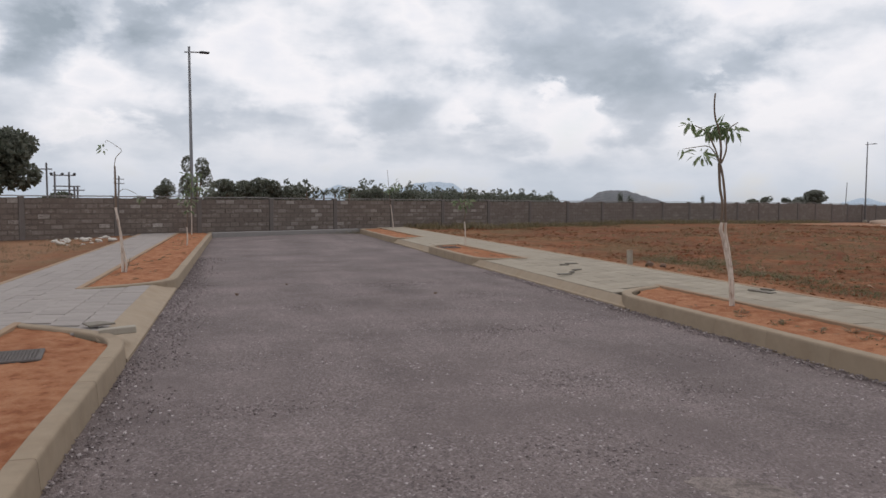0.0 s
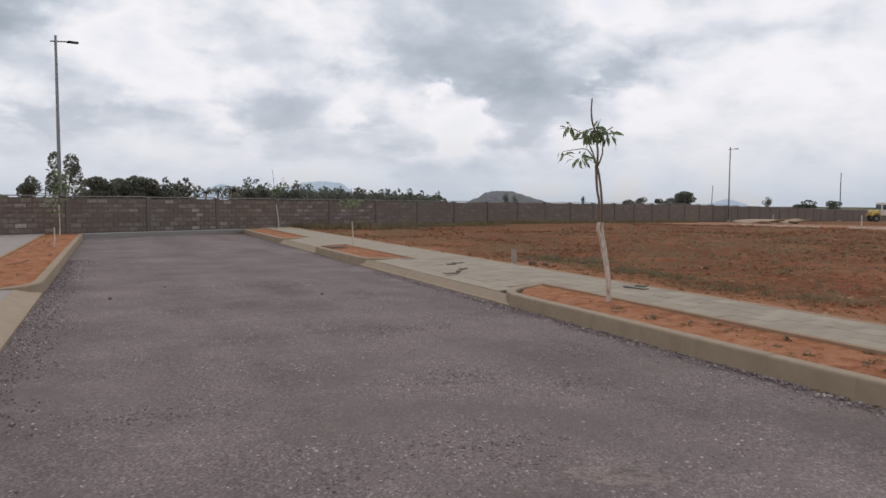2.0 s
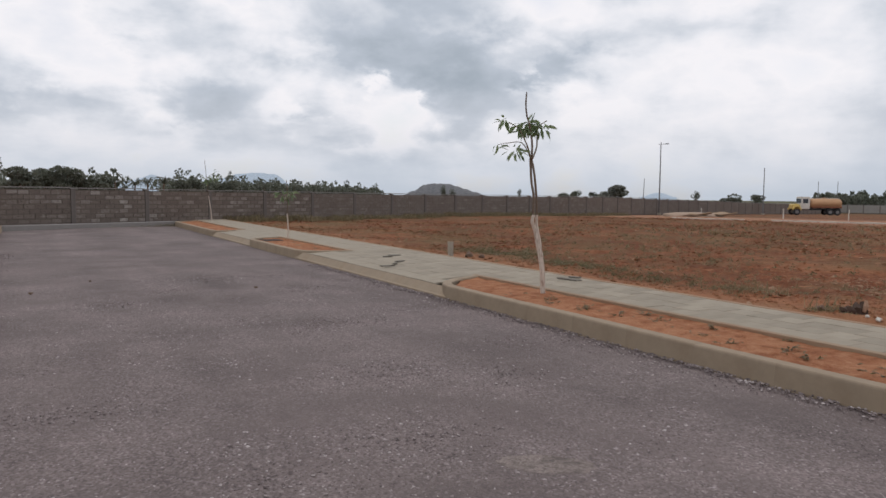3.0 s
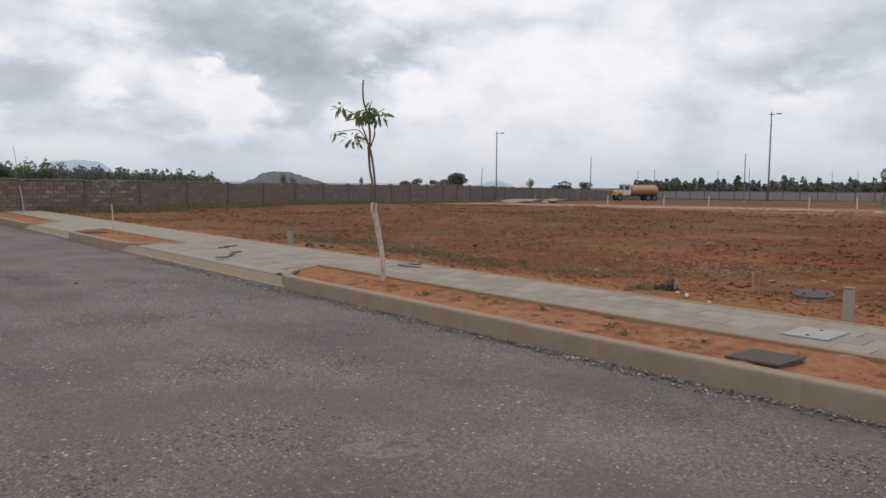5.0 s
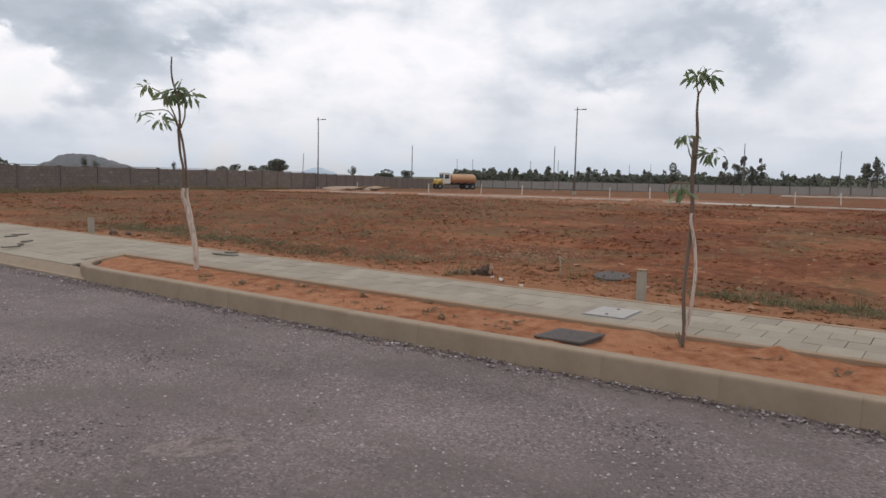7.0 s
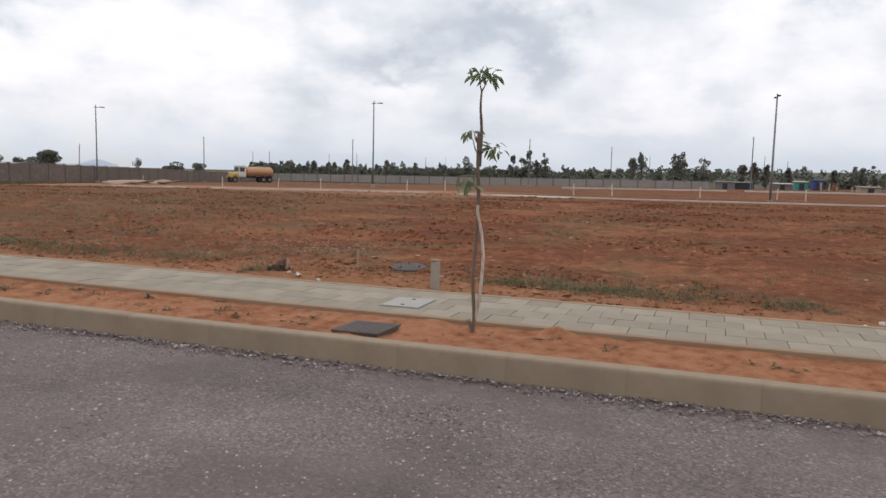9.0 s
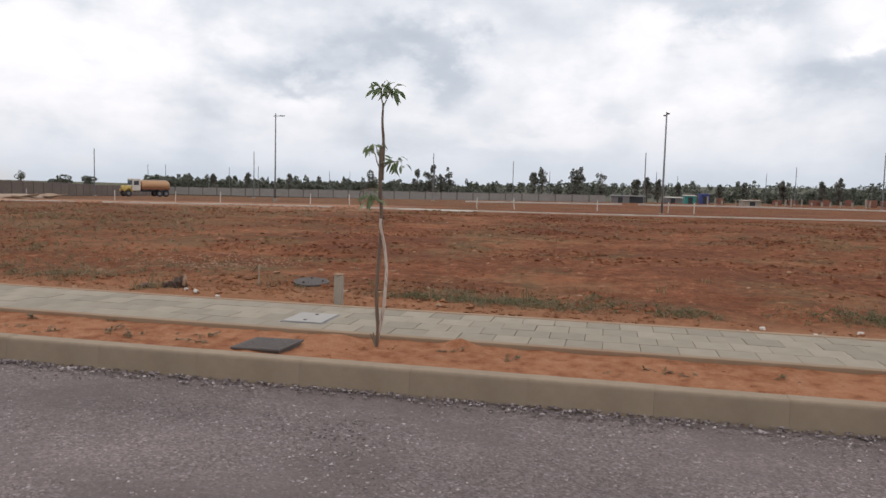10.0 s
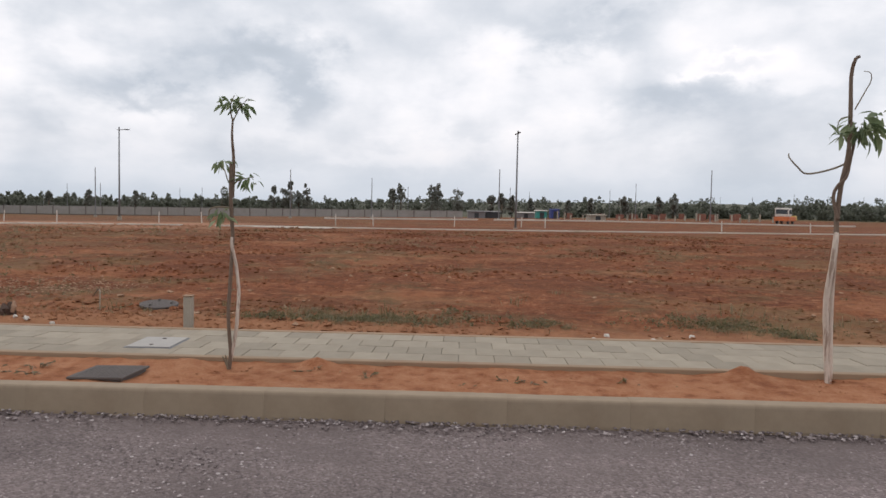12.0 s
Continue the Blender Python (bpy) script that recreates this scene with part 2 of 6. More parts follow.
def soil_material(name, dry, wet, pale, grass=0.0, country=False):
    n = Nodes(name, "World")
    a = n.noise(0.22, 7, 0.62)
    b = n.noise(2.3, 6, 0.65)
    c = n.noise(26, 5, 0.6)
    col = n.mix(n.ramp(a, ((0.42, 0.0), (0.57, 1.0))), wet, dry)
    col = n.mix(n.ramp(b, ((0.47, 0.0), (0.60, 0.75))), col, pale)
    e = n.noise(6.5, 6, 0.7, shift=(4, 2, 1))
    col = n.mix(n.ramp(e, ((0.40, 0.7), (0.47, 0.0))), col, tuple(v * 0.6 for v in wet))
    col = n.mix(n.ramp(e, ((0.54, 0.0), (0.63, 0.6))), col, tuple(min(1, v * 1.15) for v in pale))
    col = n.mix(n.ramp(c, ((0.40, 0.6), (0.49, 0.0))), col, tuple(v * 0.5 for v in wet))
    speck = n.noise(75, 4, 0.7)
    col = n.mix(n.ramp(speck, ((0.40, 0.5), (0.52, 0.0))), col, tuple(v * 0.45 for v in wet))
    col = n.mix(n.ramp(speck, ((0.60, 0.0), (0.72, 0.5))), col, tuple(min(1, v * 1.35) for v in pale))
    clods = n.cells(9.0)
    col = n.mix(n.ramp(clods, ((0.05, 0.35), (0.25, 0.0))), col, tuple(v * 1.0 for v in pale))
    if grass:
        g = n.ramp(n.noise(0.35, 7, 0.7, shift=(5, 1, 0)), ((0.52, 0.0), (0.60, grass)))
        col = n.mix(g, col, (0.105, 0.098, 0.05))
    if country:
        sep = n.nt.nodes.new("ShaderNodeSeparateXYZ")
        n.put(n.co, sep.inputs[0])
        strip = n.calc("ADD", sep.outputs["X"], n.calc("MULTIPLY", n.calc("SUBTRACT", b, 0.5), 5.0))
        # turned and trampled ground: dark damp clods, dry paler crust, thin withered grass
        m = n.noise(0.30, 7, 0.68, (1, 0.7, 1), (2, 4, 0))
        col = n.mix(n.ramp(m, ((0.50, 0.0), (0.60, 0.8))), col, (0.135, 0.050, 0.026))
        col = n.mix(n.ramp(m, ((0.38, 0.7), (0.46, 0.0))), col, (0.30, 0.128, 0.064))
        w = n.noise(0.16, 7, 0.72, (1, 0.8, 1), (9, 2, 0))
        col = n.mix(n.ramp(w, ((0.52, 0.0), (0.62, 0.6))), col, (0.175, 0.118, 0.062))
        scar = n.noise(3.2, 8, 0.74, (0.8, 1, 1), (7, 3, 0))
        col = n.mix(n.ramp(scar, ((0.54, 0.0), (0.62, 0.6))), col, (0.105, 0.042, 0.024))
        col = n.mix(n.ramp(scar, ((0.36, 0.6), (0.43, 0.0))), col, (0.40, 0.20, 0.113))
        along = n.calc("ADD", sep.outputs["Y"], n.calc("MULTIPLY", n.calc("SUBTRACT", a, 0.5), 14.0))
        # weedy, unturned ground towards the end wall
        weedy = n.calc("MULTIPLY", n.ramp(n.calc("DIVIDE", along, 40.0), ((0.2, 0.0), (0.42, 0.6))), n.ramp(n.noise(1.0, 7, 0.72, shift=(3, 6, 0)), ((0.46, 0.0), (0.56, 1.0))))
        col = n.mix(weedy, col, (0.155, 0.098, 0.052))
        # bare sandy verge by the next road, and dry trodden earth west of this one
        verge = n.calc("MULTIPLY", n.ramp(n.calc("DIVIDE", strip, 100.0), ((0.41, 0.0), (0.45, 0.7), (0.56, 0.7), (0.60, 0.0))), n.ramp(n.calc("DIVIDE", along, 40.0), ((0.28, 0.0), (0.45, 1.0))))
        col = n.mix(verge, col, (0.40, 0.215, 0.135))
        col = n.mix(n.ramp(n.calc("DIVIDE", n.calc("MULTIPLY", strip, -1.0), 20.0), ((0.16, 0.0), (0.26, 0.75))), col, n.mix(b, (0.20, 0.105, 0.058), (0.36, 0.215, 0.135)))
        # loose sandy soil spread beside the footpath
        col = n.mix(n.ramp(n.calc("DIVIDE", strip, 20.0), ((0.36, 0.0), (0.42, 0.75), (0.46, 0.7), (0.55, 0.0))), col, (0.35, 0.172, 0.092))
        # open scrub country beyond the plots
        far_off = n.nt.nodes.new("ShaderNodeVectorMath")
        far_off.operation = "LENGTH"
        n.put(n.co, far_off.inputs[0])
        d = n.calc("DIVIDE", n.calc("ADD", far_off.outputs["Value"], n.calc("MULTIPLY", a, 60.0)), 400.0)
        col = n.mix(n.ramp(d, ((0.47, 0.0), (0.58, 1.0))), col, n.mix(a, (0.09, 0.095, 0.05), (0.13, 0.115, 0.065)))
    lumps = n.noise(7.5, 5, 0.65, shift=(1, 1, 4))
    n.bump(n.calc("ADD", n.calc("ADD", n.calc("MULTIPLY", b, 1.0), n.calc("MULTIPLY", lumps, 0.8)), n.calc("MULTIPLY", c, 0.45)), 0.8, 0.05)
    return n.done(col, 0.97, 0, 0.1)


def sandy_soil_material():
    n = Nodes("planter_soil", "World")
    a, b, c = n.noise(0.9, 6, 0.6), n.noise(5.5, 6, 0.6, shift=(3, 1, 2)), n.noise(38, 5, 0.65)
    col = n.mix(n.ramp(a, ((0.38, 0.0), (0.62, 1.0))), (0.275, 0.107, 0.052), (0.375, 0.165, 0.085))
    col = n.mix(n.ramp(b, ((0.45, 0.0), (0.66, 0.8))), col, (0.43, 0.215, 0.119))
    col = n.mix(n.ramp(b, ((0.34, 0.75), (0.44, 0.0))), col, (0.20, 0.075, 0.037))
    col = n.mix(n.ramp(c, ((0.34, 0.55), (0.45, 0.0))), col, (0.24, 0.10, 0.058))
    col = n.mix(n.ramp(c, ((0.62, 0.0), (0.74, 0.5))), col, (0.55, 0.34, 0.235))
    n.bump(n.calc("ADD", n.calc("MULTIPLY", b, 1.0), n.calc("MULTIPLY", c, 0.5)), 0.9, 0.04)
    return n.done(col, 0.97, 0, 0.1)


def concrete_material(name, colour, dirt, random=0.12, scale=5.0):
    n = Nodes(name)
    v = n.ramp(n.per_object(), ((0.0, 1 - random), (1.0, 1 + random)))
    c = n.mix(n.ramp(n.noise(scale, 6, 0.6), ((0.35, 0.0), (0.7, 0.75))), colour, tuple(k * 0.82 for k in colour))
    c = n.mix(n.ramp(n.noise(scale * 0.35, 5, 0.65, shift=(2, 9, 4)), ((0.5, 0.0), (0.72, 0.55))), c, dirt)
    c = n.mix(1.0, c, v, "MULTIPLY")
    n.bump(n.noise(90, 4, 0.6), 0.3, 0.003)
    return n.done(c, 0.88, 0, 0.25)


def block_material(name="hollow_block", even=0.0):
    n = Nodes(name, "World")
    r = n.ramp(n.calc("FRACT", n.calc("ADD", n.per_object(), n.per_island()), 0.0),
               ((0.0, (0.17, 0.138, 0.117)), (0.5, (0.215, 0.178, 0.153)), (0.8, (0.25, 0.212, 0.185)), (0.93, (0.31, 0.27, 0.24)), (1.0, (0.43, 0.39, 0.35))))
    r = n.mix(even, r, (0.205, 0.172, 0.150))
    c = n.mix(n.ramp(n.noise(7, 6, 0.65), ((0.35, 0.0), (0.7, 0.6))), r, (0.15, 0.12, 0.105))
    c = n.mix(n.ramp(n.noise(0.7, 5, 0.6), ((0.45, 0.0), (0.7, 0.45))), c, (0.155, 0.118, 0.10))
    c = n.mix(n.ramp(n.noise(2.6, 6, 0.7, (1, 1, 2.2), (5, 3, 1)), ((0.56, 0.0), (0.66, 0.55))), c, (0.34, 0.30, 0.265))
    c = n.mix(n.ramp(n.noise(11, 5, 0.7, (1, 1, 2), (1, 7, 3)), ((0.36, 0.7), (0.44, 0.0))), c, (0.10, 0.08, 0.068))
    n.bump(n.noise(120, 4, 0.65), 0.6, 0.006)
    return n.done(c, 0.95, 0, 0.15)


def leaf_material(name, a, b, back=0.25):
    n = Nodes(name)
    r = n.calc("FRACT", n.calc("ADD", n.per_object(), n.per_island()), 0.0)
    c = n.mix(r, a, b)
    c = n.mix(n.ramp(n.noise(14, 3), ((0.4, 0.0), (0.75, 0.5))), c, tuple(v * 0.6 for v in a))
    glow = n.nt.nodes.new("ShaderNodeBsdfTranslucent")
    n.put(c, glow.inputs["Color"])
    both = n.nt.nodes.new("ShaderNodeMixShader")
    both.inputs["Fac"].default_value = 0.45
    n.put(n.bsdf.outputs[0], both.inputs[1])
    n.put(glow.outputs[0], both.inputs[2])
    n.put(both.outputs[0], n.nt.nodes["Material Output"].inputs["Surface"])
    return n.done(c, 0.45, 0, 0.45)


def peeling_bark_material():
    n = Nodes("limewashed_bark")
    long = n.noise(9, 5, 0.65, (1, 1, 0.16))
    c = n.mix(n.noise(24, 5, 0.6), (0.47, 0.385, 0.32), (0.66, 0.57, 0.49))
    c = n.mix(n.ramp(n.noise(34, 4, 0.6, (1, 1, 0.10), (2, 5, 1)), ((0.36, 0.85), (0.46, 0.0))), c, (0.26, 0.18, 0.135))
    c = n.mix(n.ramp(long, ((0.60, 0.0), (0.66, 0.85))), c, (0.19, 0.125, 0.09))
    n.bump(n.calc("ADD", long, n.noise(60, 4)), 0.7, 0.006)
    return n.done(c, 0.9, 0, 0.2)


def gravel_material():
    n = Nodes("loose_gravel")
    c = n.ramp(n.per_island(), ((0.0, (0.13, 0.104, 0.101)), (0.5, (0.215, 0.175, 0.170)), (0.85, (0.31, 0.26, 0.252)), (1.0, (0.52, 0.46, 0.445))))
    n.bump(n.noise(200, 3), 0.4, 0.002)
    return n.done(c, 0.9, 0, 0.25)


ASPHALT = asphalt_material()
FIELD = soil_material("red_field_soil", (0.25, 0.087, 0.040), (0.155, 0.050, 0.023), (0.32, 0.135, 0.068), 0.5, True)
BED = sandy_soil_material()
KERB = concrete_material("kerb_concrete", (0.325, 0.252, 0.178), (0.225, 0.162, 0.108), 0.04)
RAMP = concrete_material("ramp_concrete", (0.365, 0.285, 0.205), (0.30, 0.21, 0.13), 0.06)
TILE = concrete_material("paving_tile", (0.328, 0.281, 0.217), (0.255, 0.20, 0.14), 0.12)
TILE_GREY = concrete_material("grey_paving_tile", (0.325, 0.286, 0.262), (0.26, 0.225, 0.195), 0.06)
EDGING = concrete_material("edging_concrete", (0.335, 0.235, 0.155), (0.29, 0.14, 0.078), 0.08, 2.5)
MORTAR = plain("mortar", (0.152, 0.122, 0.103), 0.95, bump=0.4)
BLOCK = block_material()
BLOCK_EVEN = block_material("weathered_block", 0.72)
PANEL_GREY = concrete_material("grey_wall_panel", (0.30, 0.285, 0.265), (0.22, 0.19, 0.165), 0.08, 0.8)
BEDDING = plain("tile_bedding", (0.22, 0.19, 0.15), 0.95)
BEDDING_PALE = plain("pale_tile_bedding", (0.27, 0.245, 0.22), 0.95)
COPING = plain("coping_concrete", (0.26, 0.24, 0.225), 0.9, bump=0.4)
POST = plain("post_concrete", (0.155, 0.132, 0.12), 0.92, bump=0.4)
STEEL = plain("galvanised_steel", (0.20, 0.20, 0.205), 0.5, 0.35)
DARK = plain("dark_plastic", (0.035, 0.037, 0.04), 0.5)
BOLLARD = plain("marker_concrete", (0.36, 0.315, 0.255), 0.9, bump=0.4)
BARK = plain("bark", (0.175, 0.125, 0.092), 0.9, scale=30, vary=0.35, bump=0.8)
WHITE_BARK = peeling_bark_material()
TWIG = plain("twig", (0.21, 0.17, 0.12), 0.85, scale=30, vary=0.3)
LEAF = leaf_material("sapling_leaf", (0.10, 0.15, 0.065), (0.32, 0.385, 0.22))
# distant foliage: both leaf colours lifted and greyed to include aerial haze
TREE_LEAF = leaf_material("hazed_tree_leaf", (0.112, 0.124, 0.090), (0.205, 0.212, 0.165))
PALE_LEAF = leaf_material("hazed_pale_leaf", (0.16, 0.168, 0.14), (0.285, 0.285, 0.245))
GRASS = leaf_material("dry_grass", (0.12, 0.115, 0.055), (0.36, 0.275, 0.16))
GRAVEL = gravel_material()
IRON = plain("cast_iron", (0.135, 0.118, 0.110), 0.85, 0.0, bump=0.5, spec=0.15)
LID = plain("pale_lid", (0.385, 0.36, 0.33), 0.8)
PALE = plain("pale_kerb", (0.58, 0.53, 0.47), 0.9)
WHITE_PAINT = plain("white_paint", (0.62, 0.58, 0.52), 0.7)


# ---- mesh helpers ----
def link(name, bm, material, smooth=False):
    me = bpy.data.meshes.new(name)
    bm.normal_update()
    bm.to_mesh(me)
    bm.free()
    for m in material if isinstance(material, (list, tuple)) else [material]:
        me.materials.append(m)
    if smooth:
        me.shade_smooth()
    return new(name, me)


def part(name, bm, material, parent, label="", smooth=False):
    ob = link(name, bm, material, smooth)
    ob.parent = parent
    if label:
        ob["label"] = label
    return ob


def thing(name, m, label, category, group="", kind=""):
    ob = new(name)
    ob.empty_display_size = 0.2
    ob.matrix_world = m
    return tagged(ob, label, category, group, kind)


def box(bm, x0, x1, y0, y1, z0, z1, bevel=0.0, m=None, mat=0):
    vs = [bm.verts.new((x, y, z)) for z in (z0, z1) for x, y in ((x0, y0), (x1, y0), (x1, y1), (x0, y1))]
    fs = [bm.faces.new([vs[i] for i in q]) for q in ((3, 2, 1, 0), (4, 5, 6, 7), (0, 1, 5, 4), (1, 2, 6, 5), (2, 3, 7, 6), (3, 0, 4, 7))]
    if bevel:
        es = list({e for f in fs for e in f.edges})
        r = bmesh.ops.bevel(bm, geom=es, offset=bevel, segments=1, affect="EDGES")
        fs = list({f for v in r["verts"] for f in v.link_faces} | {f for f in fs if f.is_valid})
        vs = list({v for f in fs for v in f.verts})
    for f in fs:
        f.material_index = mat
    if m is not None:
        for v in vs:
            v.co = m @ v.co
    return vs


def tube(bm, pts, radii, seg=7, mat=0, cap=True):
    """A tapered tube through points."""
    pts = [Vector(p) for p in pts]
    if isinstance(radii, (int, float)):
        radii = [radii] * len(pts)
    rings = []
    side = Vector((1, 0, 0))
    for i, p in enumerate(pts):
        d = (pts[min(i + 1, len(pts) - 1)] - pts[max(i - 1, 0)]).normalized()
        if abs(d.dot(side)) > 0.95:
            side = Vector((0, 1, 0))
        a = (side - d * side.dot(d)).normalized()
        b = d.cross(a)
        rings.append([bm.verts.new(p + radii[i] * (a * math.cos(k * math.tau / seg) + b * math.sin(k * math.tau / seg))) for k in range(seg)])
        side = a
    for r, s in zip(rings, rings[1:]):
        for k in range(seg):
            bm.faces.new((r[k], r[(k + 1) % seg], s[(k + 1) % seg], s[k])).material_index = mat
    if cap:
        bm.faces.new(rings[0][::-1]).material_index = mat
        bm.faces.new(rings[-1]).material_index = mat


def smooth_line(pts, steps=4):
    """Catmull-Rom through points."""
    pts = [Vector(p) for p in pts]
    out = []
    for i in range(len(pts) - 1):
        p0, p1, p2, p3 = pts[max(i - 1, 0)], pts[i], pts[i + 1], pts[min(i + 2, len(pts) - 1)]
        for k in range(steps):
            t = k / steps
            out.append(0.5 * (2 * p1 + (p2 - p0) * t + (2 * p0 - 5 * p1 + 4 * p2 - p3) * t * t + (3 * p1 - p0 - 3 * p2 + p3) * t ** 3))
    return out + [pts[-1]]


def sweep(bm, path, profile, closed_ends=True):
    """profile: (across, up) points, across to the right of the way; path: (x, y) points."""
    path = [Vector((p[0], p[1])) for p in path]
    rings = []
    for i, p in enumerate(path):
        d = (path[min(i + 1, len(path) - 1)] - path[max(i - 1, 0)]).normalized()
        right = Vector((d.y, -d.x))
        rings.append([bm.verts.new((p.x + right.x * a, p.y + right.y * a, z)) for a, z in profile])
    n = len(profile)
    for r, s in zip(rings, rings[1:]):
        for k in range(n):
            bm.faces.new((r[k], s[k], s[(k + 1) % n], r[(k + 1) % n]))
    if closed_ends:
        bm.faces.new(rings[0])
        bm.faces.new(rings[-1][::-1])


def bend(y):
    """The road swings a little to the right on its way to the end wall."""
    return 0.018 * max(0.0, y - 5.0)


def fall(x, y):
    """The land falls away gently to the north-east."""
    u = 0.6 * x + 0.8 * y
    return max(-1.95, -1.9 * max(0.0, (u - 45) / 109) ** 1.15)


# ---- ground ----
def graded(lo, hi, step, far_lo, far_hi, grow=1.25):
    vals = list(np.arange(lo, hi + 1e-6, step))
    d, v = step, hi
    while v < far_hi:
        d *= grow
        v += d
        vals.append(v)
    d, v = step, lo
    while v > far_lo:
        d *= grow
        v -= d
        vals.insert(0, v)
    return vals


def field_height(x, y):
    base = fall(x, y)
    r = math.hypot(x, y)
    base -= min(32.0, max(0.0, r - 260) * 0.013)
    if r < 140 and x < 43:
        fade = min(1.0, (43 - x) / 8) * (1 - max(0, (r - 90) / 50))
        rough = 0.5 + 0.9 * max(0.0, noise.noise((x * 0.16, y * 0.16, 3.7)) + 0.25)
        base += fade * (0.11 * noise.noise((x * 0.21, y * 0.21, 0.3)) + 0.06 * noise.noise((x * 0.9, y * 0.9, 1.3)))
        base += fade * rough * (0.06 * max(0, noise.noise((x * 2.3, y * 2.3, 5.3))) + 0.05 * max(0, noise.noise((x * 4.1, y * 4.1, 8.1))) ** 0.8)
        base += fade * 0.28 * max(0, noise.noise((x * 0.07 + 4.2, y * 0.07, 9.0))) * min(1, max(0, (x - 12) / 10))
    inside_left, inside_right = -3.85 + bend(y), 8.72 + bend(y)
    if y < 39.5:
        d = max(inside_left - x, x - inside_right)
        if d < 0.3:
            base = -0.22 if d < 0 else base * d / 0.3 - 0.06 * (1 - d / 0.3)
        base += 0.10 * math.exp(-max(0, d - 0.2) / 1.2) if d >= 0.1 else 0
    return base


def build_ground():
    xs = graded(8.4, 34.0, 0.15, -4000, 4000, 1.12)
    xs = [x for x in xs if x < 8.3 or x >= 8.4]
    ys = graded(-12.0, 28.0, 0.15, -4000, 4000, 1.12)
    verts = [(x, y, field_height(x, y)) for y in ys for x in xs]
    w = len(xs)
    faces = [(j * w + i, j * w + i + 1, (j + 1) * w + i + 1, (j + 1) * w + i) for j in range(len(ys) - 1) for i in range(w - 1)]
    me = bpy.data.meshes.new("ground")
    me.from_pydata(verts, [], faces)
    me.materials.append(FIELD)
    me.shade_smooth()
    tagged(new("ground", me), "rough red earth of empty plots with sparse grass", "ground", kind="structure")


build_ground()

ROAD_L, ROAD_R = -0.965, 5.84          # kerb faces
BED_R, WALK_R = 7.02, 8.58            # planting strip and footpath, east side
BED_L, WALK_L = -2.33, -3.85          # the same, west side
Y0, Y1 = -45.0, 38.6


def build_road():
    ys = list(np.arange(Y0, Y1 + 0.01, 0.4))
    n = 18
    bm = bmesh.new()
    rows = []
    for y in ys:
        row = []
        for i in range(n + 1):
            u = i / n
            x = ROAD_L - 0.12 + u * (ROAD_R - ROAD_L + 0.24) + bend(y)
            crown = 0.03 * (1 - (2 * u - 1) ** 2)
            row.append(bm.verts.new((x, y, crown - 0.02 + 0.012 * noise.noise((x * 1.1, y * 1.1, 0)))))
        rows.append(row)
    for a, b in zip(rows, rows[1:]):
        for i in range(n):
            bm.faces.new((a[i], a[i + 1], b[i + 1], b[i]))
    ob = link("road", bm, ASPHALT, True)
    tagged(ob, "coarse purplish grey asphalt road with exposed chippings", "road", kind="structure")
    return ob


build_road()

KERB_PROFILE = [(-0.016, -0.15), (-0.012, 0.0), (0.0, 0.172), (0.005, 0.188), (0.014, 0.197), (0.024, 0.2), (0.142, 0.2), (0.155, 0.19), (0.16, 0.172), (0.16, -0.15)]


def kerb_run(name, path, label, sideways=1, first=0.0):
    """Precast kerb stones end to end along a path, each a piece of its own."""
    kerb = thing(name, Matrix(), label, "kerb", kind="structure")
    pts = [Vector(p) for p in path]
    dist = [0.0]
    for a, b in zip(pts, pts[1:]):
        dist.append(dist[-1] + (b - a).length)

    def at(s):
        for i in range(len(pts) - 1):
            if s <= dist[i + 1] or i == len(pts) - 2:
                t = (s - dist[i]) / max(1e-9, dist[i + 1] - dist[i])
                return pts[i].lerp(pts[i + 1], t)

    prof = [(a * sideways, z) for a, z in KERB_PROFILE]
    if sideways < 0:
        prof = prof[::-1]
    shared = None
    s, unit = first, 0.9335
    while s < dist[-1] - 0.1:
        e = min(s + unit - 0.001, dist[-1])
        knots = [at(s)] + [p for p, d in zip(pts, dist) if s + 0.02 < d < e - 0.02] + [at(e)]
        if len(knots) == 2 and e - s > 0.92:
            if shared is None:
                bm = bmesh.new()
                sweep(bm, [(0, 0), (0, unit - 0.001)], prof)
                proto = link("kerb_stone", bm, KERB)
                shared = proto.data
                bpy.data.objects.remove(proto)
            ob = new("kerb_stone", shared)
            d = knots[1] - knots[0]
            ob.matrix_world = pose(knots[0].x, knots[0].y, random.uniform(-0.003, 0.002), 0, 0, math.degrees(math.atan2(-d.x, d.y)) + random.uniform(-0.1, 0.1))
            ob.parent = kerb
        else:
            bm = bmesh.new()
            sweep(bm, knots, prof)
            part("kerb_stone", bm, KERB, kerb)
        s += unit
    return kerb


